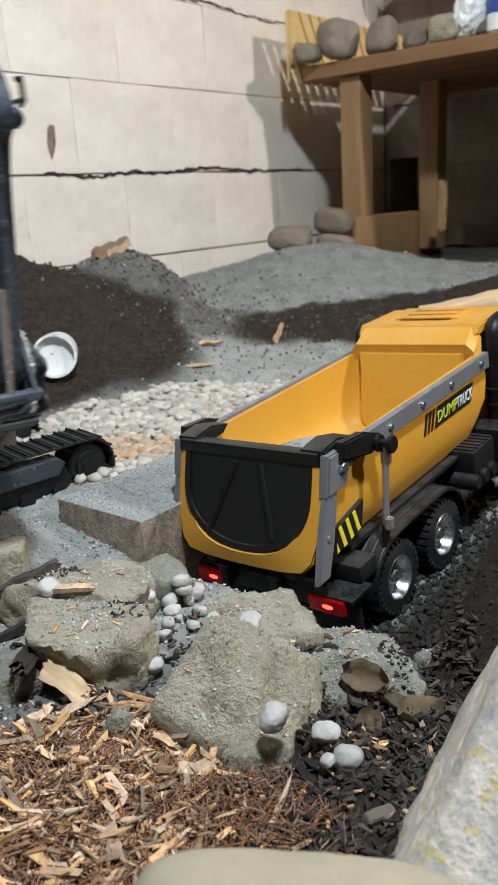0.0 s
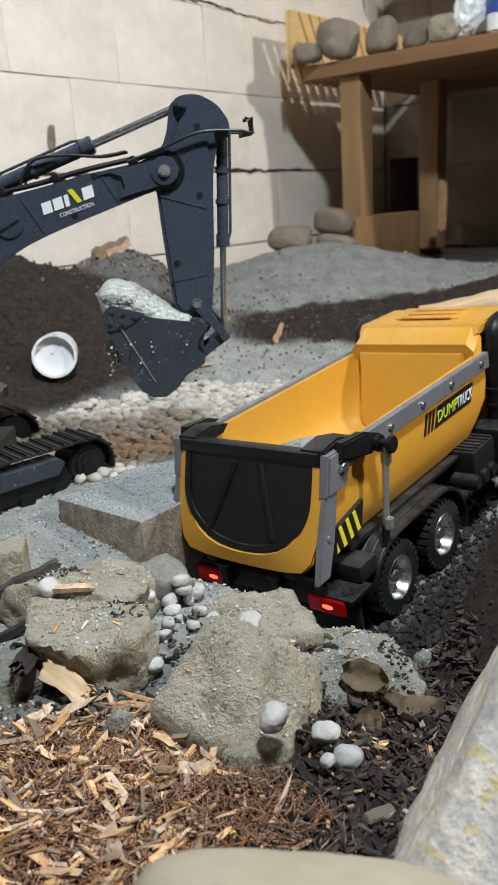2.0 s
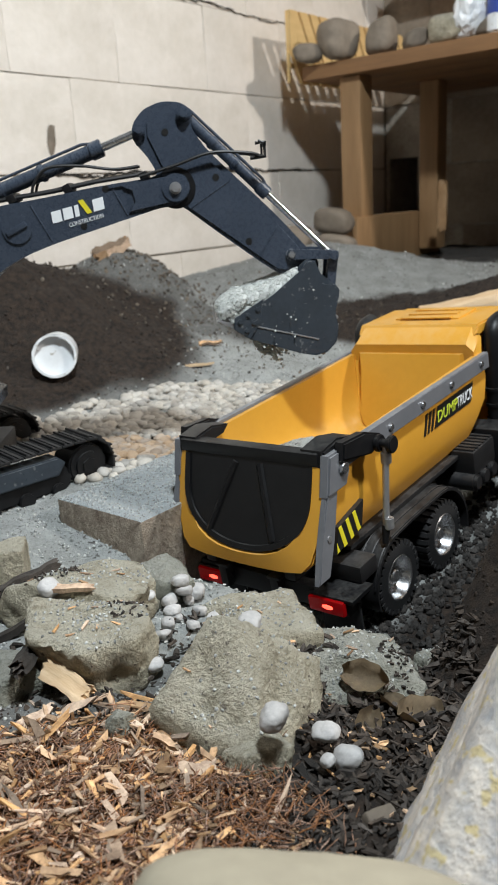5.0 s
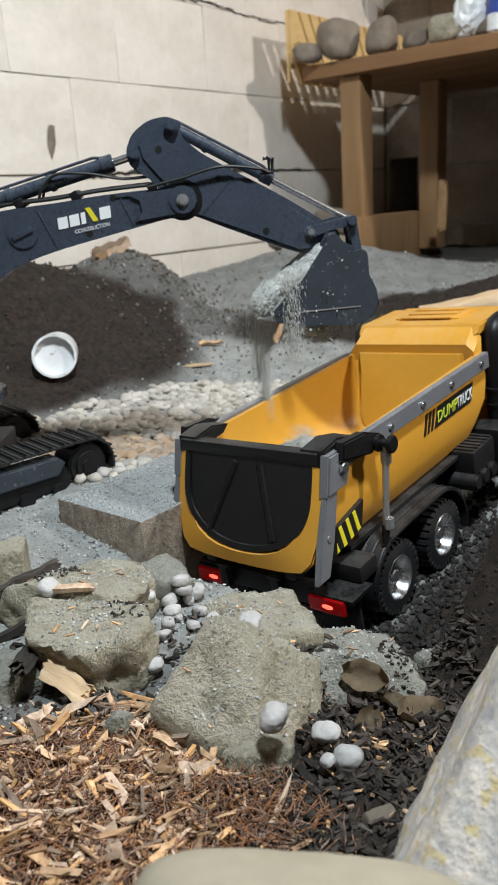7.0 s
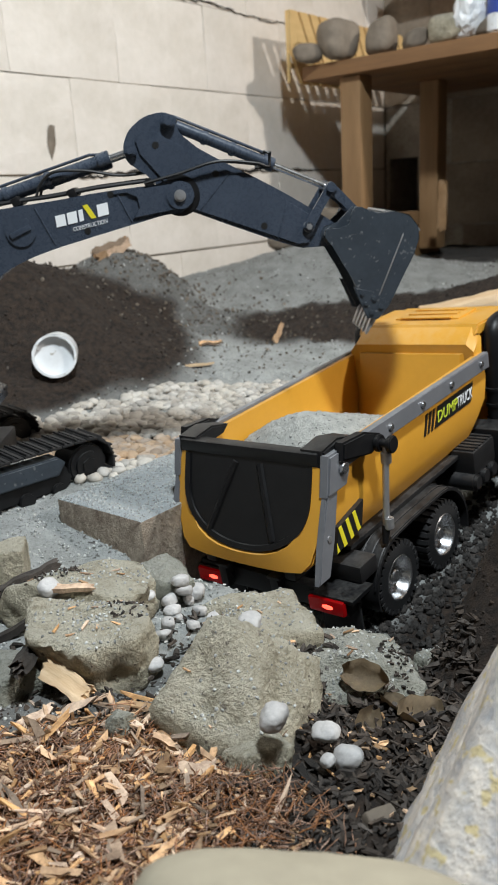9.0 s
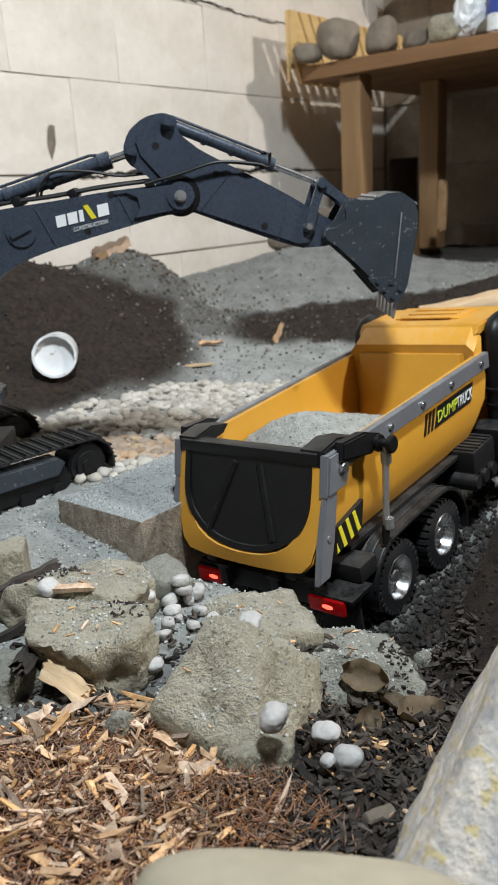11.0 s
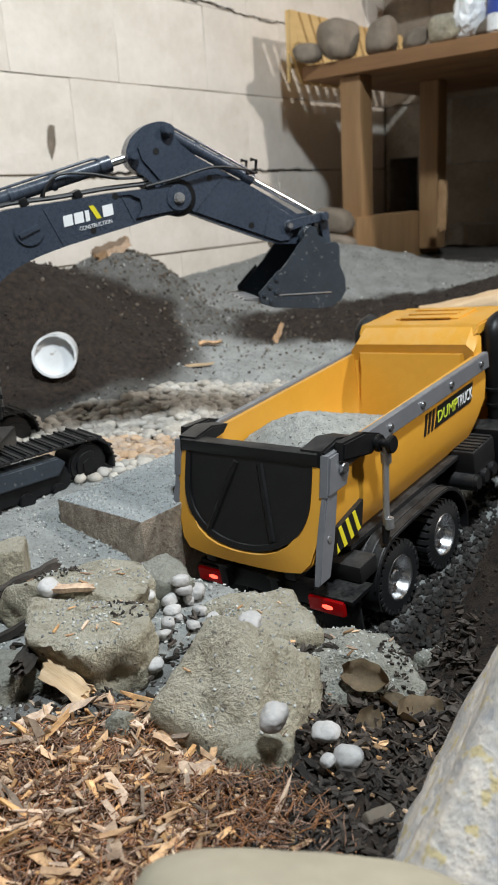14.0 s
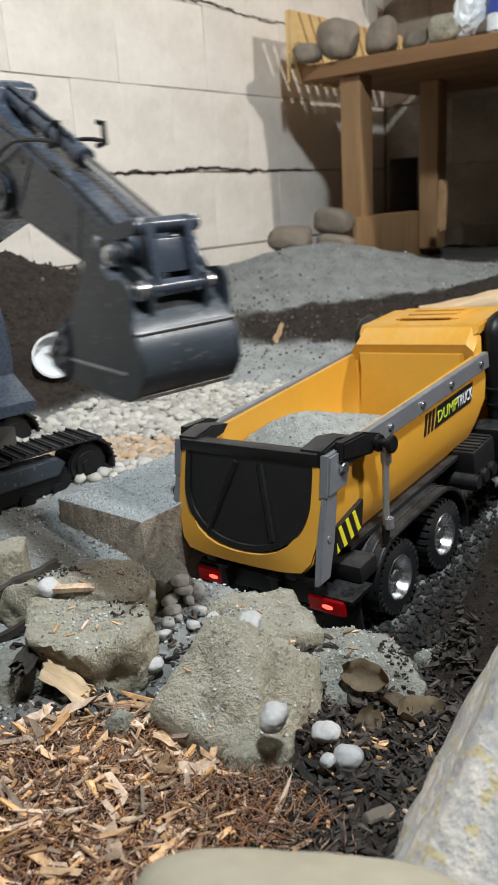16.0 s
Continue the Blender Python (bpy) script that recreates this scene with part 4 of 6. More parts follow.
    def mark(u0, w, v0, v1, lean, material, shape=None):
        bm = bmesh.new()
        q = shape or [(u0, v0), (u0 + w, v0), (u0 + w + lean, v1), (u0 + lean, v1)]
        plate(bm, [tuple(c0 + ux * a + uz * b) for a, b in q], -0.0206, -0.0212)
        part("mark", bm, material, boom)
    mark(0.000, 0.0108, 0, 0.0115, 0.0006, M_WHITE)
    mark(0.0128, 0.0106, 0, 0.0115, 0.0006, M_WHITE)
    mark(0.0255, 0.0048, 0, 0.0115, 0.0006, M_WHITE)
    mark(0, 0, 0, 0, 0, M_YPRINT, [(0.0315, 0.0150), (0.0370, 0.0150), (0.0440, 0.0), (0.0385, 0.0)])
    mark(0.0460, 0.0120, 0, 0.0120, 0.0006, M_WHITE)
    m = Matrix(((1, 0, 0, c0.x + 0.0135), (0, 0, -1, -0.0207), (0, 1, 0, c0.y - 0.0115), (0, 0, 0, 1))) @ Matrix.Rotation(ang, 4, "Z")
    lettering("lettering", "CONSTRUCTION", 0.0062, M_WHITE, boom, m @ Matrix.Diagonal((0.80, 1, 1, 1)), shear=0.1)
    # hoses along the boom
    for y_, dz in ((-0.013, 0.004), (-0.006, 0.005), (0.006, 0.005), (0.013, 0.004)):
        bm = bmesh.new()
        tube(bm, curve_pts([(0.11, y_, 0.094 + dz), (0.1456, y_, 0.0895 + dz), (0.2022, y_, 0.0705 + dz), (0.2489, y_, 0.0568 + dz), (0.30, y_, 0.0390 + dz)], 6), 0.0020, 8)
        part("hose", bm, M_HOSE, boom, "black rubber hose")
    for x, z in ((0.165, 0.087), (0.222, 0.0680), (0.300, 0.0405)):
        bm = bmesh.new()
        box(bm, (x, 0, z), (0.009, 0.038, 0.009), 0.001)
        part("hose_clip", bm, M_BLACK, boom)
    for y_ in (-0.012, 0.012):
        bm = bmesh.new()
        tube(bm, curve_pts([(0.185, y_, 0.080), (0.195, y_, 0.090), (0.215, y_, 0.0955), (0.245, y_, 0.082), (0.275, y_, 0.062), (0.300, y_, 0.052)], 8), 0.0016, 8)
        part("hose", bm, M_HOSE, boom)
    for sy in (1, -1):
        bm = bmesh.new()
        tube(bm, curve_pts([(0.296, sy * 0.0225, 0.0420), (0.335, sy * 0.0245, 0.0340), (0.375, sy * 0.0255, 0.0270), (0.410, sy * 0.0225, 0.0080), (0.420, sy * 0.020, -0.001)], 8), 0.0016, 8)
        part("hose", bm, M_HOSE, boom)
        bm = bmesh.new()
        tube(bm, [(0.412, sy * 0.020, 0.002), (0.424, sy * 0.018, -0.003), (0.430, sy * 0.018, 0.010), (0.424, sy * 0.018, 0.0135)], 0.0022, 8)
        part("hose_hook", bm, M_BLACK, boom)
    bm = bmesh.new()
    for sy in (1, -1):
        plate(bm, [(0.075, 0.07), (0.115, 0.085), (0.105, 0.112), (0.095, 0.117), (0.085, 0.112)], sy * 0.009, sy * 0.0125, 0.0008)
    part("anchor_ear", bm, M_SLATE, boom)

    # stick
    bm = bmesh.new()
    plate(bm, ARM, -0.0165, 0.0165, 0.0014)
    arm = part("stick", bm, M_SLATE, ex, "slate-grey stick with a round head plate")
    P["stick"] = arm
    for sy in (1, -1):
        # inset face plate, pins, holes
        bm = bmesh.new()
        plate(bm, [(-0.020, 0.012), (-0.050, 0.030), (-0.0575, 0.042), (-0.053, 0.053), (-0.040, 0.0565), (0.0125, 0.0435), (0.100, 0.0265), (0.150, 0.0125), (0.150, -0.015), (0.138, -0.0195), (0.0109, -0.0085), (-0.004, -0.012), (-0.014, -0.006)], sy * 0.0164, sy * 0.0185, 0.0008)
        part("side_plate", bm, M_SLATE, arm)
        for x, z, r in ((RTP[0], RTP[1], 0.006), (CYP[0], CYP[1], 0.0065), (TLP[0], TLP[1], 0.0055), (STICK, 0.0, 0.0065)):
            bm = bmesh.new()
            rod(bm, (x, sy * 0.016, z), (x, sy * 0.0215, z), r * 1.15, seg=20, bev=0.0008)
            hexbolt(bm, (x, sy * 0.0215, z), (0, sy, 0), r * 0.62, 0.003)
            part("pin", bm, M_STEEL if x > 0.1 else M_SLATE, arm)
        # black discs again paint the shade inside the stick's holes
        for x, z in ((-0.036, 0.0435), (0.032, 0.031), (0.0965, -0.009)):
            bm = bmesh.new()
            rod(bm, (x, sy * 0.018, z), (x, sy * 0.0189, z), 0.0036, seg=14)
            part("hole", bm, M_BPRINT, arm)
        bm = bmesh.new()
        box(bm, (0.035, sy * 0.0187, 0.012), (0.0010, 0.001, 0.052), 0.0003, Matrix.Translation((0.035, 0, 0.012)) @ Matrix.Rotation(0.45, 4, "Y") @ Matrix.Translation((-0.035, 0, -0.012)))
        part("weld_seam", bm, M_SLATE, arm)
        bm = bmesh.new()
        box(bm, (0.115, sy * 0.0187, 0.0), (0.0010, 0.001, 0.040), 0.0003)
        part("weld_seam", bm, M_SLATE, arm)
    bm = bmesh.new()
    rod(bm, (0, -0.0202, 0), (0, 0.0202, 0), 0.0215, seg=32, bev=0.001)
    part("pivot_drum", bm, M_BLACK, arm)

    # bucket
    half = 0.041
    bm = bmesh.new()
    back = [(-0.012, -0.1045), (0.0099, -0.1012), (0.0378, -0.0848), (0.0608, -0.0718), (0.0755, -0.0603), (0.0815, -0.0480), (0.0800, -0.0330), (0.0690, -0.0205), (0.0520, -0.0110), (0.030, -0.0095), (0.004, -0.0070)]
    inner = []
    for i, (x, z) in enumerate(back):
        cx, cz = 0.025, -0.05
        d = math.hypot(x - cx, z - cz)
        inner.append((x + (cx - x) / d * 0.003, z + (cz - z) / d * 0.003))
    o = [[bm.verts.new((x, y, z)) for x, z in back] for y in (-half, half)]
    q = [[bm.verts.new((x, y, z)) for x, z in inner] for y in (-half, half)]
    for i in range(len(back) - 1):
        bm.faces.new((o[0][i], o[0][i + 1], o[1][i + 1], o[1][i]))
        bm.faces.new((q[0][i], q[1][i], q[1][i + 1], q[0][i + 1]))
    for i in (0, len(back) - 1):
        bm.faces.new((o[0][i], o[1][i], q[1][i], q[0][i]))
    bucket = part("bucket", bm, M_BUCKET, ex, "scuffed slate-grey digging bucket with five teeth")
    P["bucket"] = bucket
    for sy in (1, -1):
        bm = bmesh.new()
        plate(bm, BUCK, sy * half, sy * (half - 0.003), 0.0006)
        part("side_plate", bm, M_BUCKET, bucket)
    for c_, s_ in (((0.0805, 0, -0.0525), (0.002, 0.079, 0.004)), ((0.0600, 0, -0.0145), (0.003, 0.079, 0.003))):
        bm = bmesh.new()
        box(bm, c_, s_, 0.0006)
        part("wear_strip", bm, M_STEEL, bucket)
    for j in range(5):
        y = -0.034 + 0.017 * j
        bm = bmesh.new()
        plate(bm, [(0.004, -0.1035), (-0.013, -0.1065), (-0.0300, -0.1150), (-0.0295, -0.1120), (-0.013, -0.1005), (0.002, -0.0985)], y - 0.0045, y + 0.0045, 0.0008)
        part("tooth", bm, M_STEEL, bucket, "worn steel tooth")
    for sy in (1, -1):
        bm = bmesh.new()
        plate(bm, [(-0.013, -0.060), (-0.0195, -0.098), (-0.010, -0.1065), (0.010, -0.101), (0.004, -0.080)], sy * half, sy * (half + 0.002), 0.0006)
        ck = part("side_cutter", bm, M_BUCKET, bucket)
        for x, z in ((-0.009, -0.072), (-0.0115, -0.084), (-0.012, -0.096), (-0.001, -0.085), (0.0, -0.097)):
            bm = bmesh.new()
            hexbolt(bm, (x, sy * (half + 0.002), z), (0, sy, 0), 0.0022, 0.0018)
            part("bolt", bm, M_BUCKET, bucket)
        # bright strip modelled in place of the highlight across the side plate
        bm = bmesh.new()
        box(bm, (0.034, sy * half, -0.052), (0.072, 0.0016, 0.0016), 0.0004, Matrix.Translation((0.034, 0, -0.066)) @ Matrix.Rotation(-0.60, 4, "Y") @ Matrix.Translation((-0.034, 0, 0.052)))
        part("edge_line", bm, M_STEEL, bucket)
        # ears
        bm = bmesh.new()
        plate(bm, [(-0.009, 0.004), (0.0, 0.010), (0.014, 0.004), (0.026, 0.007), (0.037, 0.009), (0.045, 0.002), (0.052, -0.013), (0.004, -0.016), (-0.008, -0.010)], sy * 0.0205, sy * 0.0245, 0.0008)
        part("ear", bm, M_BUCKET, bucket)
        for x in (0.0, LKR):
            bm = bmesh.new()
            rod(bm, (x, sy * 0.024, 0), (x, sy * 0.0285, 0), 0.0068, seg=20, bev=0.0008)
            hexbolt(bm, (x, sy * 0.0285, 0), (0, sy, 0), 0.0042, 0.003)
            part("pin", bm, M_CHROME, bucket)
    # linkage
    for name, ln, y0, y1 in (("rocker", ROCKER, 0.0190, 0.0230), ("bucket_link", LINK, 0.0125, 0.0185)):
        bm = bmesh.new()
        for sy in (1, -1):
            plate(bm, [(-0.006, 0), (-0.004, 0.0055), (0.004, 0.006), (ln - 0.004, 0.0055), (ln + 0.005, 0.0045), (ln + 0.006, 0), (ln + 0.004, -0.0055), (ln * 0.5, -0.003), (0.003, -0.006), (-0.004, -0.005)], sy * y0, sy * y1, 0.0008)
        if name == "rocker":
            rod(bm, (ln, -0.026, 0), (ln, 0.026, 0), 0.0055, seg=18, bev=0.0008)
        else:
            rod(bm, (ln, -0.022, 0), (ln, 0.022, 0), 0.0055, seg=18, bev=0.0008)
            box(bm, (ln * 0.5, 0, 0), (ln * 0.55, 0.028, 0.004), 0.001)
        P[name] = part(name, bm, M_SLATE, ex)
    # rams
    for name, length, rod_len, r in (("stick_ram", 0.180, 0.130, 0.0078), ("bucket_ram", 0.118, 0.115, 0.0062)):
        bm = bmesh.new()
        rod(bm, (0.0, 0, 0), (length, 0, 0), r, seg=20)
        rod(bm, (-0.0, -0.010, 0), (0.0, 0.010, 0), r * 0.9, seg=16, bev=0.0008)
        barrel = part(name, bm, M_SLATE, ex, "slate-grey ram barrel with clamps")
        for f in (0.35, 0.62, 0.97):
            bm = bmesh.new()
            L_ = 0.006 if f < 0.9 else 0.014
            rod(bm, (length * f - L_ / 2, 0, 0), (length * f + L_ / 2, 0, 0), r * 1.22, seg=20, bev=0.0008)
            part("clamp", bm, M_SLATE, barrel)
        bm = bmesh.new()
        tube(bm, [(length * 0.02, -0.002, r * 1.3), (length * 0.9, -0.002, r * 1.35), (length * 0.95, -0.002, r * 1.0)], 0.0016, 8)
        part("oil_line", bm, M_SLATE, barrel)
        P[name] = barrel
        bm = bmesh.new()
        rod(bm, (0, 0, 0), (-rod_len, 0, 0), r * 0.58, seg=16)
        rod(bm, (0, -0.012, 0), (0, 0.012, 0), r * 0.85, seg=16, bev=0.0008)
        P[name + "_rod"] = part(name + "_rod", bm, M_CHROME, ex, "bright chrome ram rod")
    for sy in (1, -1):
        bm = bmesh.new()
        rod(bm, (0, sy * 0.030, 0), (0.062, sy * 0.030, 0), 0.008, seg=18, bev=0.001)
        b_ = part("boom_ram", bm, M_SLATE, ex)
        bm = bmesh.new()
        rod(bm, (0, sy * 0.030, 0), (-0.06, sy * 0.030, 0), 0.004, seg=14)
        rod(bm, (0, sy * 0.022, 0), (0, sy * 0.034, 0), 0.008, seg=16, bev=0.0008)
        r_ = part("boom_ram_rod", bm, M_CHROME, ex)
        P["boom_ram%d" % sy], P["boom_ram_rod%d" % sy] = b_, r_
    return ex, P


excavator, EXC_PARTS = build_excavator()

# seconds, slew, boom, stick, bucket in degrees
ARM_ROWS = [
    (0.0, -57, 31.5, -90, -105), (0.2, -47, 31.5, -90, -105), (0.4, -36.2, 31.6, -90, -104), (0.5, -30.7, 31.6, -89.9, -103), (0.6, -25.7, 31.3, -89.5, -102), (0.8, -15.5, 30.6, -89, -102), (1.0, -6.4, 30.1, -88.4, -102),
    (1.2, 0.2, 29.7, -88.2, -102.4), (1.5, 2.6, 29.5, -87.8, -102.9), (2.0, 2.4, 29.4, -80.8, -96.7), (2.5, 2.0, 29.2, -72.5, -89.3), (3.0, 1.9, 29.0, -62.5, -79.1), (3.5, 2.3, 28.9, -51.1, -68.3), (4.0, 2.5, 28.7, -39.8, -57.9),
    (4.2, 2.6, 28.2, -36.0, -54.0), (5.0, 3.0, 25.8, -32.5, -49.0), (6.0, 3.5, 23.5, -29.0, -44.0), (6.3, 3.6, 23.3, -26.0, -40.5), (6.5, 3.4, 23.3, -21.4, -35.8), (7.0, 3.4, 23.3, -17.1, -31.9), (7.5, 3.3, 23.0, -17.2, -29.1), (8.0, 3.3, 23.3, -17.2, -21.7),
    (8.5, 3.3, 23.6, -16.7, 5.4), (9.0, 3.3, 24.2, -16.4, 33.8), (9.2, 3.3, 24.2, -16.3, 45.0), (9.8, 3.3, 24.2, -16.2, 58.0), (10.6, 3.4, 24.1, -16.2, 56.0), (11.3, 3.4, 24.1, -16.2, 44.0), (11.5, 3.4, 24.1, -16.2, 33.9), (12.0, 3.1, 24.2, -16.1, 4.8), (12.5, 3.2, 24.2, -16.4, -21.9),
    (13.0, 3.1, 24.3, -16.4, -29.0), (13.5, 2.9, 24.2, -16.4, -36.1), (13.7, 5.0, 24.0, -16.5, -36.2), (14.0, 18.0, 23.4, -16.8, -36.3), (14.3, 27.0, 22.9, -16.8, -37.5), (14.5, 26.6, 22.8, -16.7, -38.4), (14.7, 18.5, 23.3, -16.6, -37.6), (15.0, 2.2, 24.3, -16.3, -36.5), (15.2, -9.1, 25.0, -15.8, -36.1),
    (15.5, -24.2, 26.0, -15.0, -35.1), (15.6, -30.0, 26.2, -15.0, -35.0), (15.8, -40.0, 26.5, -14.6, -35.0), (16.0, -49.2, 27.0, -14.3, -35.0)]


def turn2(p, a):
    c, s = math.cos(a), math.sin(a)
    return Vector((p[0] * c - p[1] * s, p[0] * s + p[1] * c))


def arm_poses(row):
    """The pose of each moving part of the excavator, in the machine's space."""
    t, yaw, b, s, k = row
    b, s, k = radians(b), radians(s), radians(k)
    Z = pose(0, 0, 0, 0, 0, yaw)

    def at(p, a):
        return Z @ Matrix.Translation((p[0], 0, p[1])) @ Matrix.Rotation(-a, 4, "Y")
    foot = Vector(FOOT)
    sp = foot + turn2(SP, b)
    bp = sp + turn2((STICK, 0), s)
    lk = bp + turn2((LKR, 0), k)
    tl = sp + turn2(TLP, s)
    d = lk - tl
    D = min(d.length, ROCKER + LINK - 1e-4)
    a = (ROCKER ** 2 - LINK ** 2 + D * D) / (2 * D)
    h = math.sqrt(max(ROCKER ** 2 - a * a, 0))
    e = d / d.length
    ct = tl + e * a + Vector((-e.y, e.x)) * h
    out = {"house": Z, "boom": at(foot, b), "stick": at(sp, s), "bucket": at(bp, k)}

    def ang(v):
        return math.atan2(v.y, v.x)
    out["rocker"] = at(tl, ang(ct - tl))
    out["bucket_link"] = at(ct, ang(lk - ct))
    for name, p0, p1 in (("stick_ram", foot + turn2(SCA, b), sp + turn2(RTP, s)), ("bucket_ram", sp + turn2(CYP, s), ct),
                         ("boom_ram", Vector(BCH), foot + turn2(BCB, b))):
        g = ang(p1 - p0)
        if name == "boom_ram":
            for sy in (1, -1):
                out["boom_ram%d" % sy], out["boom_ram_rod%d" % sy] = at(p0, g), at(p1, g)
        else:
            out[name], out[name + "_rod"] = at(p0, g), at(p1, g)
    return out


def arm_row(t):
    """The arm's angles at any time, smoothly between the rows."""
    R = ARM_ROWS
    i = max(0, min(len(R) - 2, sum(1 for r in R if r[0] <= t) - 1))
    r0, r1 = R[i], R[i + 1]
    h = r1[0] - r0[0]
    u = (t - r0[0]) / h
    ra, rb = R[max(i - 1, 0)], R[min(i + 2, len(R) - 1)]
    out = [t]
    for j in range(1, 5):
        m0 = (r1[j] - ra[j]) / (r1[0] - ra[0])
        m1 = (rb[j] - r0[j]) / (rb[0] - r0[0])
        v = ((2 * u ** 3 - 3 * u * u + 1) * r0[j] + (u ** 3 - 2 * u * u + u) * h * m0 + (-2 * u ** 3 + 3 * u * u) * r1[j] + (u ** 3 - u * u) * h * m1)
        out.append(v)
    return out


KEY_TIMES = [round(0.1 * i, 1) for i in range(161)]


# ---- sand in the tub and in the bucket ----
def crumbly(bm, amount, scale, seed):
    off = Vector((seed * 3.1, seed * 1.7, seed))
    for v in bm.verts:
        v.co += v.normal * amount * fbm(v.co * scale + off, 4)


HEAP_LOW = 0.030
bm = bmesh.new()
nx_, ny_ = 104, 72
grid = []
for i in range(nx_ + 1):
    row = []
    for j in range(ny_ + 1):
        x = -0.060 + 0.225 * i / nx_
        y = -0.077 + 0.154 * j / ny_
        h = 0.143 + 0.050 * math.exp(-((x - 0.030) / 0.070) ** 2 - ((y - 0.010) / 0.085) ** 2) + 0.012 * math.exp(-((x - 0.10) / 0.05) ** 2 - ((y + 0.05) / 0.05) ** 2)
        h += 0.0022 * fbm((x * 60, y * 60, 2), 4) + 0.0014 * fbm((x * 260, y * 260, 7), 3)
        row.append((bm.verts.new((x, y, h)), bm.verts.new((x, y * 0.86, 0.136))))
    grid.append(row)
for i in range(nx_):
    for j in range(ny_):
        a, b, c, d = grid[i][j], grid[i + 1][j], grid[i + 1][j + 1], grid[i][j + 1]
        bm.faces.new((a[0], b[0], c[0], d[0]))
        bm.faces.new((a[1], d[1], c[1], b[1]))
for k in range(nx_):
    for j in (0, ny_):
        bm.faces.new((grid[k][j][0], grid[k + 1][j][0], grid[k + 1][j][1], grid[k][j][1]))
for k in range(ny_):
    for i in (0, nx_):
        bm.faces.new((grid[i][k][0], grid[i][k + 1][0], grid[i][k + 1][1], grid[i][k][1]))
sand_heap = tagged(part("sand_mound", bm, M_SANDHEAP, smooth=80), "pale grey sand heaped in the truck's tub", "sand heap")
TRUCK_M = pose(*TRUCK, -3.84, -6.79, 48.74)
sand_heap.matrix_world = TRUCK_M

# ---- scattered stuff as joined meshes ----
def unit_mesh(kind):
    bm = bmesh.new()
    if kind == "pebble":
        bmesh.ops.create_icosphere(bm, subdivisions=2, radius=0.5)
    elif kind == "grain":
        bmesh.ops.create_icosphere(bm, subdivisions=1, radius=0.5)
    elif kind == "chip":
        vs = bmesh.ops.create_cube(bm, size=1)["verts"]
        for v in vs:
            if v.co.x > 0:
                v.co.y *= 0.55
                v.co.x += 0.12 * (1 if v.co.y > 0 else -1)
            else:
                v.co.y *= 0.8
    elif kind == "fibre":
        tube(bm, [(-0.5, 0, 0), (-0.2, 0.06, 0.05), (0.15, -0.03, 0.07), (0.5, 0.05, 0)], 0.5, 4)
    v = np.array([p.co[:] for p in bm.verts])
    bm.verts.index_update()
    f = [[p.index for p in q.verts] for q in bm.faces]
    bm.free()
    return v, f


# the bucket's load: loose clumps of grains that lie against one another
def clump_mesh(seed, size, count, grain, core):
    r_ = np.random.default_rng(seed)
    unit, faces = unit_mesh("grain")
    vs, fs, k = [], [], 0
    for i in range(count + 1):
        if i == 0:
            ball, ball_f = unit_mesh("pebble")
            v = ball * (1 + 0.10 * r_.uniform(-1, 1, ball.shape)) * np.array(size) * core
            vs.append(v)
            fs += ball_f
            k += len(ball)
            continue
        else:
            d = r_.normal(size=3)
            d = d / np.linalg.norm(d) * r_.uniform(core, 1.0) / 2
            v = unit * r_.uniform(0.5, 1.0) * grain + d * np.array(size)
        vs.append(v)
        fs += [[j + k for j in f] for f in faces]
        k += len(unit)
    me = bpy.data.meshes.new("sand_clump")
    me.from_pydata(np.concatenate(vs).tolist(), [], fs)
    me.materials.append(M_POUR)
    return me


LUMPS = []
lrng = random.Random(31)
CLUMPS = [clump_mesh(40 + i, (0.019, 0.027, 0.031), 420, 0.0017, 0.88) for i in range(5)]
for kz in range(7):
    for kx in range(2):
        for ky in range(6):
            z = -0.096 + 0.0125 * kz
            y = -0.0265 + 0.0106 * ky
            x = -0.030 + 0.0042 * kz + 0.010 * kx + 9.0 * y * y + lrng.uniform(-0.0012, 0.0012) - 0.006 * math.exp(-((z + 0.082) / 0.015) ** 2)
            lump = tagged(new("sand_clump", CLUMPS[len(LUMPS) % 5]), "clump of pale damp sand carried in the bucket", "sand", "sand in the bucket")
            LUMPS.append((lump, x, y + lrng.uniform(-0.002, 0.002), z))


def stuff(name, kind, items, material, label, category, warp=0.25, seed=1, smooth=True):
    """Many small pieces in one mesh. items: place, size along x, y, z, turn in radians."""
    rng = np.random.default_rng(seed)
    base, faces = unit_mesh(kind)
    allv, allf, k = [], [], 0
    for loc, size, rot in items:
        v = base.copy()
        if kind == "fibre":
            v[:, 1:] = v[:, 1:] * np.array(size[1:]) / size[0]
            v[:, 1] += 0.10 * rng.uniform(-1, 1) * np.sin(base[:, 0] * 4)
            v = v * size[0]
        else:
            v = v * (1 + warp * rng.uniform(-0.5, 0.5, v.shape)) * np.array(size)
        R = np.array(Euler(rot).to_matrix())
        v = v @ R.T + np.array(loc)
        allv.append(v)
        allf += [[i + k for i in f] for f in faces]
        k += len(v)
    me = bpy.data.meshes.new(name)
    me.from_pydata(np.concatenate(allv).tolist(), [], allf)
    me.materials.append(material)
    if smooth:
        for p in me.polygons:
            p.use_smooth = True
    return tagged(new(name, me), label, category, kind="stuff")


def spin(rng, flat=0.4):
    return (rng.uniform(-flat, flat), rng.uniform(-flat, flat), rng.uniform(0, 6.283))


rng = random.Random(11)
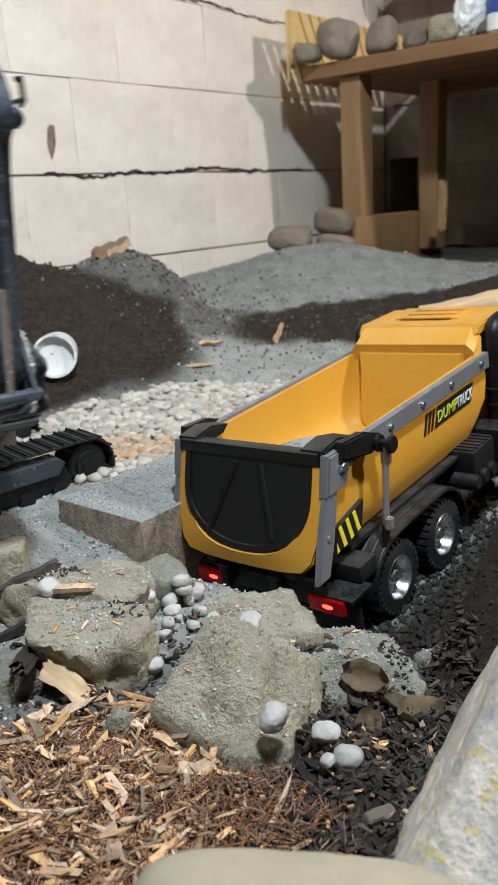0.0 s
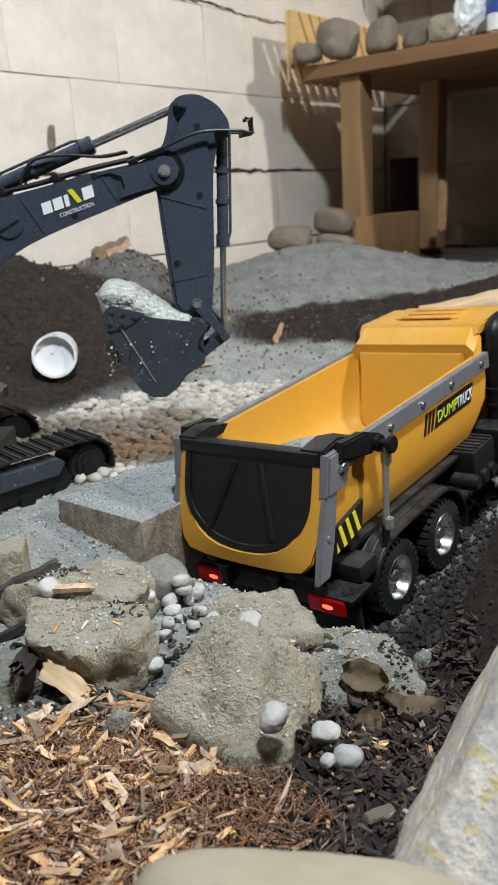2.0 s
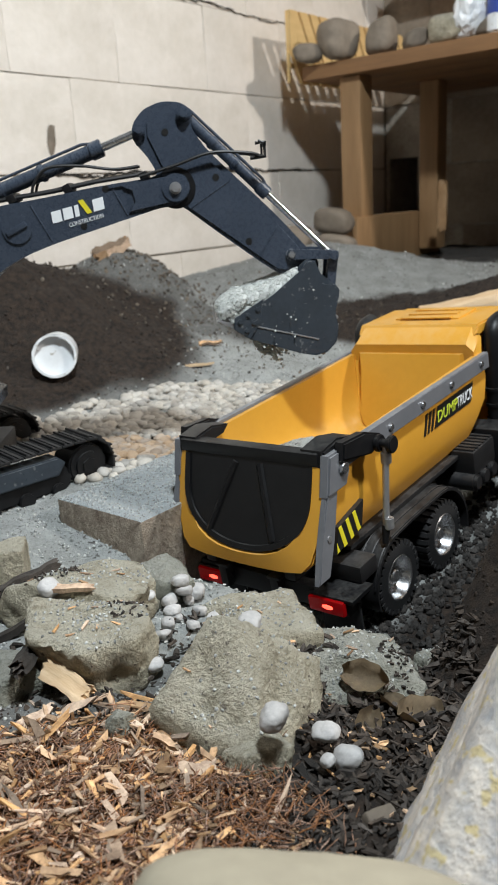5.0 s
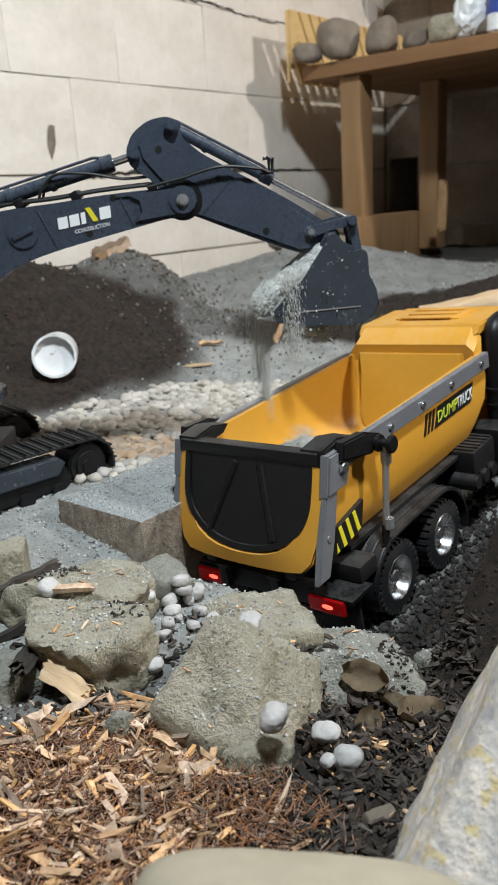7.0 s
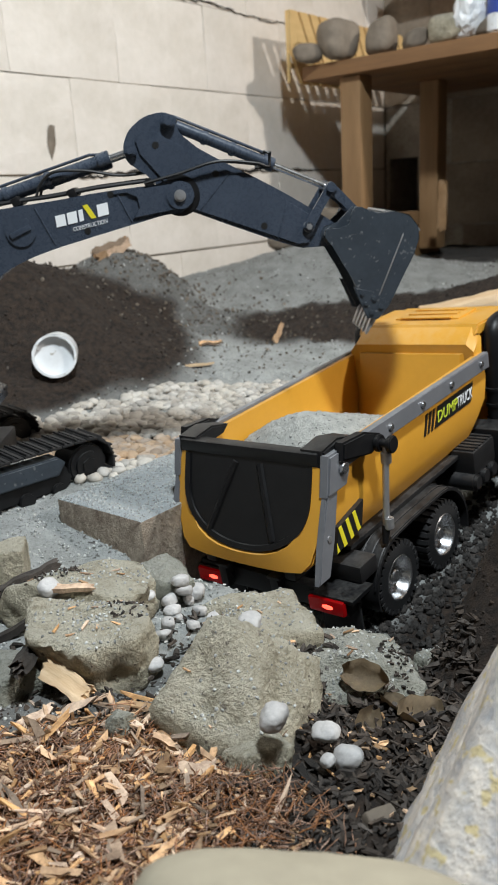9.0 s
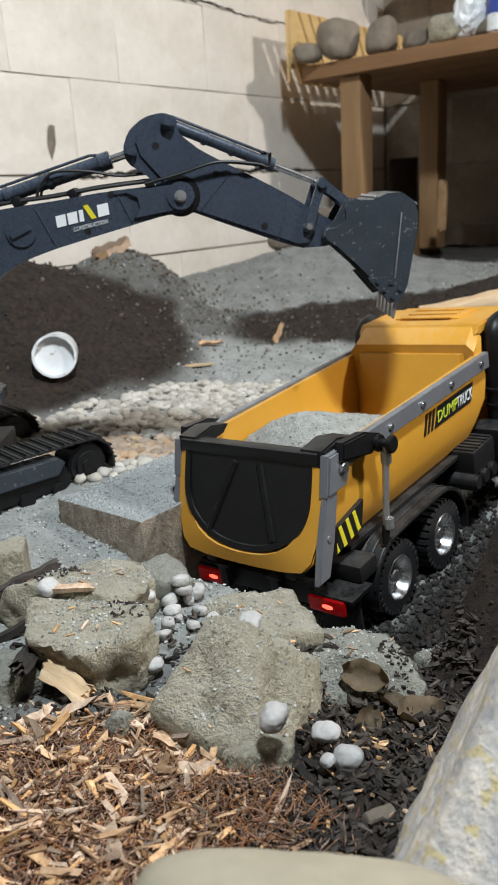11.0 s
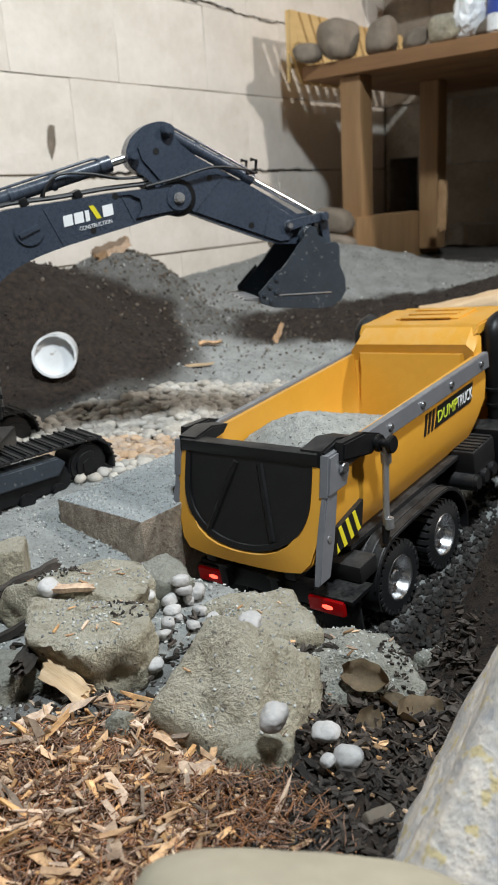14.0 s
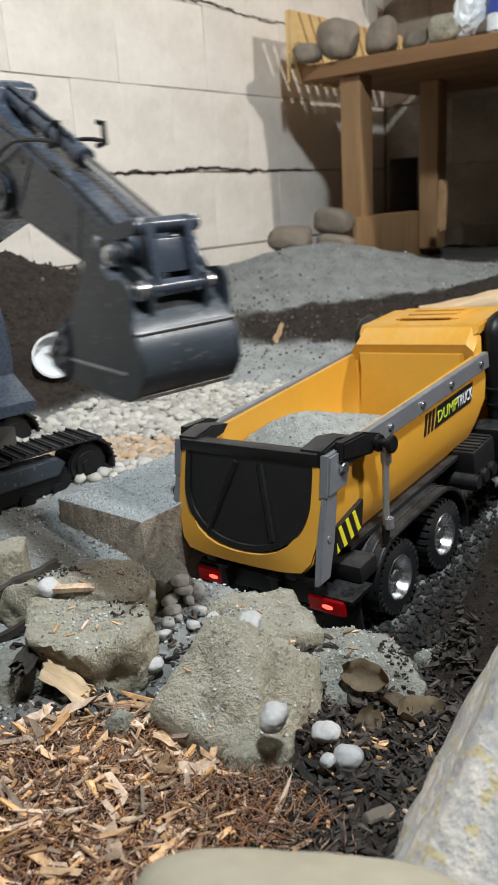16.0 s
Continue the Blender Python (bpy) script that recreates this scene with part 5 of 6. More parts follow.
# pebble bed behind the excavator
items = []
while len(items) < 3300:
    x, y = rng.uniform(-0.62, 0.14), rng.uniform(0.90, 1.31)
    far = 1.255 + 0.10 * (x + 0.2) + 0.02 * fbm((x * 9, y * 9, 5), 2)
    s, l = truck_sl(x, y)
    if y > far or l < 0.155 or ground(x, y)[1] > 0.35:
        continue
    z = ground(x, y)[0]
    d = rng.uniform(0.010, 0.019)
    items.append(((x, y, z + d * rng.uniform(0.05, 0.34)), (d * rng.uniform(1.0, 1.4), d, d * rng.uniform(0.5, 0.75)), spin(rng)))
# pebbles within an uneven oval get the orange-tan colour
tan_ = [it for it in items if bumpg(it[0][0], it[0][1], -0.175, 1.00, 0.13, 0.055) + 0.10 * fbm((it[0][0] * 30, it[0][1] * 30, 4), 2) > 0.45]
held = {id(it) for it in tan_}
stuff("pebble_bed", "pebble", [it for it in items if id(it) not in held], M_PEBBLE, "bed of pale rounded pebbles on sand", "pebbles", 0.26)
stuff("tan_pebbles", "pebble", tan_, M_TANPEBBLE, "patch of sandy orange-tan pebbles in the pale bed", "pebbles", 0.26)

# grains and crumbs
sandg, soilg = [], []
while len(sandg) < 9000 or len(soilg) < 9000:
    if rng.random() < 0.45:
        x, y = rng.uniform(-0.35, 0.35), rng.uniform(0.32, 0.85)
    else:
        x, y = rng.uniform(-0.65, 0.9), rng.uniform(0.85, 2.1)
    z, so = ground(x, y)
    if y > 1.35 and rng.random() < 0.75 and so < 0.5:
        continue
    s, l = truck_sl(x, y)
    # right of the truck only dark crumbs, shade put into the colour
    if s > -0.16 and -0.5 < l < -0.085:
        so = 1.0
    d = rng.choice((0.0012, 0.0016, 0.0022, 0.0035)) * (1 if y < 0.85 else 1.3)
    it = ((x, y, z + d * 0.2), (d * rng.uniform(0.9, 1.5), d, d * rng.uniform(0.6, 1)), spin(rng, 1.5))
    if so > rng.random():
        if len(soilg) < 9000:
            soilg.append(it)
    elif len(sandg) < 9000:
        sandg.append(it)
stuff("sand_grains", "grain", sandg, M_CRUMB, "loose grey grit lying on the sand", "grit", 0.9, smooth=False)
stuff("soil_crumbs", "grain", soilg, M_SOIL, "loose dark crumbs of soil", "soil", 0.9, smooth=False)
rub = []
while len(rub) < 500:
    x, y = rng.gauss(-0.20, 0.11), rng.gauss(1.72, 0.10)
    z = ground(x, y)[0]
    d = rng.uniform(0.003, 0.009)
    rub.append(((x, y, z + d * 0.2), (d * 1.2, d, d * 0.8), spin(rng, 1.5)))
while len(rub) < 900:
    x, y = rng.gauss(0.02, 0.12), rng.gauss(1.55, 0.14)
    z = ground(x, y)[0]
    d = rng.uniform(0.002, 0.006)
    rub.append(((x, y, z + d * 0.2), (d * 1.2, d, d * 0.8), spin(rng, 1.5)))
stuff("rubble", "grain", rub, M_RUBBLE, "crumbled earth and small stones in a heap", "rubble", 0.6, smooth=False)
grit = []
while len(grit) < 1500:
    s, l = rng.uniform(-0.16, 0.30), rng.uniform(-0.165, -0.06)
    p = Vector(TRUCK[:2]) + TF * s + TL * l
    z = ground(p.x, p.y)[0]
    d = rng.uniform(0.003, 0.009)
    grit.append(((p.x, p.y, z + d * 0.25), (d * 1.2, d, d * 0.8), spin(rng, 1.5)))
stuff("trench_grit", "grain", grit, M_GRIT, "dark grey grit on the trench floor", "grit", 0.6, smooth=False)

# mulch in front
chips, fibres, barks = [], [], []
while len(chips) < 2600:
    x, y = rng.uniform(-0.24, 0.12), rng.uniform(0.30, 0.52)
    w = sm(0.03, -0.06, x) * sm(0.53, 0.46, y - 0.25 * min(0, x + 0.05))
    if rng.random() > 0.10 + w:
        continue
    z = ground(x, y)[0]
    L = rng.uniform(0.003, 0.011) * (1.9 if rng.random() < 0.10 else 1)
    chips.append(((x, y, z + rng.uniform(0.001, 0.013) * (0.3 + w)), (L, L * rng.uniform(0.18, 0.45), rng.uniform(0.0008, 0.002)), spin(rng, 0.55)))
while len(fibres) < 12500:
    x, y = rng.uniform(-0.24, 0.06), rng.uniform(0.30, 0.50)
    w = sm(0.02, -0.06, x) * sm(0.50, 0.45, y - 0.25 * min(0, x + 0.05))
    w = max(w, 0.9 * bumpg(x, y, -0.012, 0.375, 0.03, 0.03))
    if rng.random() > w:
        continue
    z = ground(x, y)[0]
    L = rng.uniform(0.006, 0.018)
    fibres.append(((x, y, z + rng.uniform(0.0, 0.014)), (L, 0.0007, 0.0007), spin(rng, 0.8)))
while len(barks) < 2600:
    x, y = rng.uniform(-0.2, 0.17), rng.uniform(0.33, 0.60)
    if rng.random() > 0.25 + sm(-0.04, 0.02, x):
        continue
    z = ground(x, y)[0]
    L = rng.uniform(0.0025, 0.010) * (1.6 if rng.random() < 0.08 else 1)
    barks.append(((x, y, z + rng.uniform(0.0, 0.006)), (L, L * rng.uniform(0.25, 0.6), rng.uniform(0.0012, 0.004)), spin(rng, 0.6)))
while len(chips) < 2690:
    x, y = rng.uniform(-0.22, 0.03), rng.uniform(0.32, 0.49)
    if rng.random() > 0.15 + sm(0.0, -0.06, x):
        continue
    L = rng.uniform(0.013, 0.026)
    chips.append(((x, y, ground(x, y)[0] + rng.uniform(0.010, 0.016)), (L, L * rng.uniform(0.16, 0.36), rng.uniform(0.001, 0.0025)), spin(rng, 0.45)))
stuff("wood_chips", "chip", chips, M_CHIP, "tan and brown shredded wood chips", "mulch", 0.95, smooth=False)
stuff("bark_fibre", "fibre", fibres, M_FIBRE, "tangled reddish-brown bark fibre", "mulch")
stuff("bark_bits", "chip", barks, M_BARK, "dark bits of bark and humus", "mulch", 0.95, smooth=False)


# ---- rocks at the front ----
def gz(x, y):
    return ground(x, y)[0]


G = "rocks edging the trench"
ROCKS = [
    rock("rock", (-0.129, 0.556, 0.207), (0.104, 0.092, 0.094), (8, -4, 12), 4, M_ROCK, 7, 30, 0.10, label="squarish dusty tan concrete rock with dirt on top", group=G, cut=0.7),
    rock("rock", (-0.155, 0.622, 0.214), (0.150, 0.085, 0.080), (-6, 5, -18), 9, M_ROCK, 7, 26, 0.10, label="broad dusty tan rock beside the timber", group=G, cut=0.7),
    rock("rock", (-0.031, 0.492, 0.181), (0.134, 0.142, 0.108), (46, 4, -20), 24, M_ROCK, 7, 30, 0.10, label="large angular tan rock strewn with soil", group=G, cut=0.66),
    rock("rock", (-0.018, 0.592, 0.184), (0.115, 0.08, 0.085), (4, 6, 15), 33, M_ROCK, 8, 22, 0.10, label="dusty tan rock behind the truck's tail", group=G, cut=0.7),
    rock("rock", (0.080, 0.556, 0.160), (0.142, 0.082, 0.096), (0, 10, -10), 47, M_ROCKG, 9, 16, 0.12, label="rounded grey-green rock with leaf litter", group=G, cut=0.72),
    rock("rock", (0.172, 0.584, 0.148), (0.090, 0.06, 0.07), (0, 4, 20), 52, M_ROCKG, 9, 14, 0.12, label="low grey rock half sunk in soil", group=G),
    rock("rock", (-0.010, 0.440, 0.194), (0.046, 0.036, 0.040), (0, 12, 30), 58, M_ROCK, 9, 18, 0.10, label="small crumbly tan rock in the mulch", group=G),
    rock("rock", (-0.100, 0.463, 0.210), (0.022, 0.02, 0.028), (0, 20, 10), 60, M_ROCKG, 8, 22, 0.06, label="small blue-grey stone wedge", group=G),
    rock("rock", (-0.196, 0.530, 0.208), (0.05, 0.05, 0.052), (0, 0, 40), 63, M_ROCKG, 9, 20, 0.08, label="grey stone half covered with bark", group=G),
    rock("rock", (-0.086, 0.640, 0.222), (0.06, 0.045, 0.045), (10, -12, 20), 66, M_ROCKG, 8, 22, 0.08, label="grey-green stone against the timber", group=G),
    rock("rock", (0.066, 0.384, 0.184), (0.030, 0.022, 0.030), (25, 10, 30), 69, M_BOULDER, 6, 24, 0.04, label="flat brown stone stuck in dark humus", group=G),
    rock("rock", (0.172, 0.325, 0.240), (0.180, 0.13, 0.34), (-35, 24, -25), 71, M_FAIR, 4, 40, 0.07, cut=0.96, label="large mottled pale rock close by", group=G),
    rock("rock", (0.028, 0.212, 0.279), (0.20, 0.11, 0.09), (0, 2, 0), 77, M_TAN, 8, 5, 0.03, label="smooth tan stone close by", group=G),
    rock("rock", (-0.238, 0.690, 0.232), (0.045, 0.04, 0.045), (0, 0, 8), 80, M_ROCK, 4, 26, 0.05, label="small square concrete lump on sand", group=G)]
# grit, bark and soil lying on the rocks
top_s, top_b, top_c = [], [], []
for ob in ROCKS[:6]:
    mw = ob.matrix_world
    nm = mw.to_3x3()
    vs_ = [(mw @ v.co, (nm @ v.normal).z) for v in ob.data.vertices]
    zt = max(p.z for p, _ in vs_)
    good = [p for p, nz in vs_ if nz > (0.72 if ob is not ROCKS[2] else 0.55)]
    for _ in range(420):
        p = rng.choice(good)
        d = rng.choice((0.0007, 0.0010, 0.0016, 0.0026))
        top_s.append(((p.x, p.y, p.z + d * 0.15), (d * 1.2, d, d * 0.8), spin(rng, 1.5)))
    patch = rng.choice(good)
    for _ in range(300):
        p = rng.choice(good) + Vector((rng.uniform(-0.0022, 0.0022), rng.uniform(-0.0022, 0.0022), 0))
        if (p - patch).length > 0.026:
            continue
        L = rng.uniform(0.0012, 0.0045)
        top_b.append(((p.x, p.y, p.z + 0.001), (L, L * 0.45, 0.0015), spin(rng, 0.5)))
    for _ in range(9):
        p = rng.choice(good)
        L = rng.uniform(0.004, 0.011)
        top_c.append(((p.x, p.y, p.z + 0.001), (L, L * 0.3, 0.001), spin(rng, 0.3)))
stuff("rock_grit", "grain", top_s, M_CRUMB, "grey grit lying on the rocks", "grit", 0.9, smooth=False)
stuff("rock_litter", "chip", top_b, M_BARK, "dark bark and soil lying on the rocks", "litter", 0.4, smooth=False)
stuff("rock_chips", "chip", top_c, M_CHIP, "small tan wood chips lying on the rocks", "wood chips", 0.4, smooth=False)
G2 = "white pebbles at the front"
for k, (x, y, z, d, fl) in enumerate(((0.0051, 0.4260, 0.2375, 0.0205, 0.95), (0.0400, 0.4530, 0.2040, 0.0200, 0.85), (0.0530, 0.4320, 0.1990, 0.0215, 0.95), (0.0380, 0.4250, 0.2030, 0.0120, 0.8),
                                      (-0.0665, 0.6170, 0.2420, 0.0155, 0.85), (-0.0550, 0.6300, 0.2240, 0.0180, 0.9), (-0.0645, 0.6170, 0.2320, 0.0150, 0.8), (-0.0770, 0.6140, 0.2250, 0.0140, 0.85), (-0.0750, 0.6080, 0.2190, 0.0150, 0.75),
                                      (-0.0610, 0.6220, 0.2200, 0.0140, 0.7), (-0.0086, 0.5140, 0.2560, 0.0200, 0.55), (-0.0270, 0.5160, 0.2530, 0.0120, 0.7), (-0.0820, 0.5300, 0.2140, 0.0150, 0.8), (-0.1734, 0.5900, 0.2550, 0.0190, 0.8),
                                      (-0.0500, 0.6040, 0.2180, 0.0130, 0.8), (-0.0382, 0.5930, 0.2155, 0.0120, 0.6), (-0.0759, 0.5880, 0.2170, 0.0130, 0.8), (-0.0797, 0.5740, 0.2140, 0.0150, 0.7), (-0.0090, 0.3640, 0.2050, 0.0130, 0.7),
                                      (-0.0927, 0.6060, 0.2340, 0.0120, 0.7), (-0.0690, 0.5960, 0.2170, 0.0110, 0.7), (-0.0560, 0.5850, 0.2160, 0.0125, 0.7))):
    p = rock("pebble", (x, y, z), (d * 1.12, d, d * fl), (rng.uniform(-25, 25), rng.uniform(-25, 25), rng.uniform(0, 360)), 100 + k, M_STONE, 3, 2.8, 0.07, 4, "smooth white river pebble lying among rocks" if d > 0.018 else "small pale pebble lying on a rock", "pebble", G2)


# splinters, sticks and leaves
def splinter(name, loc, size, turn, seed, material, label, category="wood chip", taper=0.6):
    r_ = random.Random(seed)
    bm = bmesh.new()
    box(bm, (0, 0, 0), size)
    bmesh.ops.subdivide_edges(bm, edges=bm.edges[:], cuts=6, use_grid_fill=True)
    off = Vector((seed, seed * 2, 0))
    for v in bm.verts:
        f = v.co.x / size[0] + 0.5
        v.co.y *= 1 - (1 - taper) * f
        v.co.y += size[1] * 0.25 * fbm((f * 3, seed, 1), 2)
        v.co.z += size[2] * (0.6 * fbm((f * 2, seed, 5), 2) + 0.25 * fbm(v.co * 300 + off, 2))
        if abs(f - 0.5) > 0.49:
            v.co.x += size[0] * 0.14 * fbm((v.co.y * 400, v.co.z * 300, seed), 2)
    ob = part(name, bm, material, smooth=50)
    ob.matrix_world = pose(*loc, *turn)
    return tagged(ob, label, category)


splinter("wood_splinter", (-0.1445, 0.5060, 0.221), (0.043, 0.018, 0.006), (38, 14, -36), 1, M_BLOND, "pale split wood splinter leaning on a rock", taper=0.85)
splinter("wood_splinter", (-0.1555, 0.5860, 0.2560), (0.042, 0.0085, 0.004), (10, -3, -6), 2, M_CHIP, "orange-brown wood splinter on a dusty rock")
splinter("wood_splinter", (-0.1600, 0.4800, 0.2110), (0.036, 0.012, 0.003), (20, 10, 70), 3, M_CHIP, "long tan wood splinter in the mulch", taper=0.4)
splinter("wood_splinter", (-0.128, 0.412, 0.2130), (0.030, 0.010, 0.003), (16, -8, 58), 4, M_CHIP, "tan wood splinter in the mulch")
splinter("wood_splinter", (-0.098, 0.402, 0.2120), (0.030, 0.007, 0.003), (10, 6, 52), 5, M_BLOND, "pale wood splinter in the mulch")
splinter("wood_splinter", (-0.066, 0.440, 0.2140), (0.026, 0.006, 0.003), (8, -8, -50), 6, M_CHIP, "narrow tan splinter in the mulch")
splinter("wood_splinter", (-0.045, 0.415, 0.2120), (0.022, 0.010, 0.003), (20, 8, 15), 7, M_CHIP, "brown wood splinter in the mulch")
splinter("wood_splinter", (-0.055, 0.395, 0.2080), (0.030, 0.011, 0.003), (12, 10, 100), 8, M_CHIP, "short tan splinter in the mulch")
splinter("wood_splinter", (0.0685, 0.5240, 0.1800), (0.028, 0.010, 0.003), (20, 8, 100), 12, M_BARK, "grey-brown splinter between rocks")
splinter("wood_splinter", (0.020, 0.520, 0.233), (0.012, 0.003, 0.002), (10, 10, 30), 14, M_CHIP, "small tan splinter on a rock")
splinter("bark_stick", (-0.1760, 0.5250, 0.2330), (0.055, 0.012, 0.010), (60, 10, 88), 9, M_BARK, "dark stick of bark beside a rock", "stick", 0.8)
splinter("bark_stick", (-0.2000, 0.6300, 0.2460), (0.055, 0.009, 0.008), (0, -8, 35), 10, M_BARK, "dark curled strip of bark on a rock", "stick", 0.5)
splinter("bark_stick", (-0.2080, 0.5880, 0.2180), (0.045, 0.008, 0.006), (0, -18, 20), 13, M_BARK, "dark strip of bark over stones", "stick", 0.6)
splinter("twig", (-0.035, 0.400, 0.2110), (0.055, 0.003, 0.003), (0, 2, -3), 11, M_BARK, "thin dark twig in the mulch", "twig", 0.7)
splinter("wood_splinter", (0.070, 1.510, gz(0.07, 1.51) + 0.016), (0.045, 0.012, 0.004), (60, -40, 60), 15, M_CHIP, "tan wood splinter stuck in dark soil")
splinter("wood_splinter", (-0.060, 1.46, gz(-0.06, 1.46) + 0.006), (0.04, 0.012, 0.005), (10, 0, 20), 16, M_CHIP, "tan wood splinter lying on soil")
splinter("wood_splinter", (-0.09, 1.34, gz(-0.09, 1.34) + 0.004), (0.07, 0.006, 0.004), (0, 0, 12), 17, M_BLOND, "pale straw lying on sand")
splinter("flat_stone", (-0.262, 1.705, gz(-0.262, 1.705) + 0.001), (0.075, 0.045, 0.016), (12, -18, 20), 18, M_CHIP, "flat orange stone on the rubble heap", "stone", 0.7)


def leaf(loc, size, turn, seed, label="curled dry brown leaf"):
    bm = bmesh.new()
    n_ = 9
    g = []
    for i in range(n_ + 1):
        u = i / n_
        w = math.sin(math.pi * (0.06 + 0.90 * u)) ** 0.7 * (1 + 0.07 * math.sin(u * 17 + seed))
        g.append([bm.verts.new(((u - 0.5) * size, v * 0.34 * size * w, size * (0.26 * v * v + 0.08 * math.sin(u * 5 + seed) + 0.05 * fbm((u * 3, v * 2, seed), 2)))) for v in (-1, -0.5, 0, 0.5, 1)])
    for a, b in zip(g, g[1:]):
        for i in range(4):
            bm.faces.new((a[i], a[i + 1], b[i + 1], b[i]))
    bmesh.ops.solidify(bm, geom=bm.faces[:], thickness=0.0006)
    ob = part("leaf", bm, M_LEAF, smooth=60)
    ob.matrix_world = pose(*loc, *turn)
    return tagged(ob, label, "leaf", "dry leaves")


leaf((0.0800, 0.5330, 0.1905), 0.036, (48, 0, -25), 1, "curled dry brown leaf lying against a rock")
leaf((0.1146, 0.4960, 0.1790), 0.040, (20, 10, 10), 2, "dark dry leaf in the shade of a rock")
leaf((0.0724, 0.4930, 0.1760), 0.028, (30, -15, 60), 3, "small curled leaf beside pebbles")
leaf((0.0983, 0.5090, 0.1780), 0.028, (15, 10, 130), 4, "small curled leaf in dark humus")
leaf((0.135, 0.520, 0.165), 0.045, (15, 20, 40), 5, "dark dry leaf in the shade of a rock")


# ---- timber, pipe, log ----
def timber(name, size, m, label, material, cuts=30, rough_=0.0016):
    bm = bmesh.new()
    box(bm, (size[0] / 2, size[1] / 2, -size[2] / 2), size, 0.003)
    long_ = [e for e in bm.edges if abs((e.verts[0].co - e.verts[1].co).x) > size[0] * 0.5]
    bmesh.ops.subdivide_edges(bm, edges=long_, cuts=cuts, use_grid_fill=True)
    for v in bm.verts:
        v.co += Vector((fbm(v.co * 40, 3), fbm(v.co * 40 + Vector((5, 0, 0)), 3), fbm(v.co * 40 + Vector((0, 7, 0)), 3))) * rough_
    ob = part(name, bm, material, smooth=45)
    ob.matrix_world = m
    return tagged(ob, label, "timber")


timber("timber", (0.62, 0.132, 0.10), pose(-0.112, 0.731, 0.2505, 0, 0, 51), "thick weathered sawn timber dusted with sand, edging the trench", M_TIMBER)
dustg = []
for k in range(5200):
    a_, b_ = rng.uniform(0.002, 0.45), rng.uniform(0.002, 0.13)
    p = pose(-0.112, 0.731, 0.2505, 0, 0, 51) @ Vector((a_, b_, 0))
    d = rng.choice((0.0008, 0.0011, 0.0016, 0.0024))
    dustg.append(((p.x, p.y, p.z + d * 0.2), (d * 1.2, d, d * 0.8), spin(rng, 1.5)))
stuff("timber_grit", "grain", dustg, M_CRUMB, "grey grit spilled over the timber", "grit", 0.9, smooth=False)

PIPE_M = look((-0.292, 1.212, 0.338), (-0.50, 2.41, 0.20))
bm = bmesh.new()
for r0, r1, z0, z1 in ((0.034, 0.030, 0.0, -0.20),):
    seg = 48
    rr = [[bm.verts.new((r * math.cos(2 * math.pi * j / seg), r * math.sin(2 * math.pi * j / seg), z + 0.0015 * fbm((j * 0.6, r * 100, 1), 3) * (1 if z > -0.1 else 0))) for j in range(seg)] for r, z in ((r0, 0), (r0, z1), (r1, z1), (r1, 0.0))]
    for a, b in zip(rr, rr[1:] + rr[:1]):
        for j in range(seg):
            bm.faces.new((a[j], a[(j + 1) % seg], b[(j + 1) % seg], b[j]))
# added white disc near the mouth makes the pipe's inside look lit
rod(bm, (0, 0, -0.012), (0, 0, -0.016), 0.0305, seg=32)
pipe = part("pipe", bm, M_PIPE, smooth=40)
pipe.matrix_world = PIPE_M
tagged(pipe, "short white plastic pipe stuck in the dark soil heap", "pipe")
bm = bmesh.new()
box(bm, (0, 0, 0), (0.17, 0.075, 0.05), 0.012)
bmesh.ops.subdivide_edges(bm, edges=bm.edges[:], cuts=4, use_grid_fill=True)
for v in bm.verts:
    v.co += Vector((0, 0.01 * fbm(v.co * 20, 3), 0.010 * fbm(v.co * 22 + Vector((4, 0, 0)), 3)))
    v.co.z *= 0.45 + 0.55 * sm(-0.09, 0.03, v.co.x)
log = part("split_log", bm, M_BLOND, smooth=50)
log.matrix_world = pose(0.415, 1.460, 0.333, 0, -4, -8)
tagged(log, "split pale log lying on the dark soil", "log")


# ---- low bench in the corner ----
BS = 0.893
SHELF = Matrix(((NRM.x, U.x, 0, 0.219), (NRM.y, U.y, 0, 2.598), (0, 0, 1, 0), (0, 0, 0, 1)))


def by_bench(x, y, z):
    return x * BS, y * BS, 0.55 + (z - 0.55) * BS


BENCH = Matrix.LocRotScale(by_bench(0.219, 2.598, 0.0), SHELF.to_quaternion(), (BS, BS, BS))
bench = empty("bench", BENCH)
tagged(bench, "low rough pine bench along the block wall", "bench")


def plank(name, c, s, material, parent, label="", bev=0.004):
    bm = bmesh.new()
    box(bm, c, s, bev)
    return part(name, bm, material, parent, label)


# the two rearmost boards are unseen, added to shade the wall below
for k in range(5):
    plank("board", (1.0, 0.078 + 0.158 * k, 0.902), (1.98, 0.155, 0.040), M_WOOD, bench)
for x, y in ((0.1605, 0.06), (0.242, 0.40), (1.3, 0.06), (1.3, 0.40)):
    plank("leg", (x, y, 0.62), (0.066, 0.066, 0.52) if y > 0.2 else (0.070, 0.070, 0.40), M_POST, bench, bev=0.005)
    bench.children[-1].location.z = 0.0 if y > 0.2 else 0.06
timber("base_beam", (0.55, 0.09, 0.16), BENCH @ pose(0.205, -0.02, 0.482, 0, 0, 90), "dusty pine beam lying under the bench leg", M_POST, 12, 0.001)
splinter("stake", by_bench(0.625, 2.47, 0.50), (0.12, 0.024, 0.012), (0, -88, 60), 31, M_POST, "short wooden stake standing in the soil", "stake", 0.95)
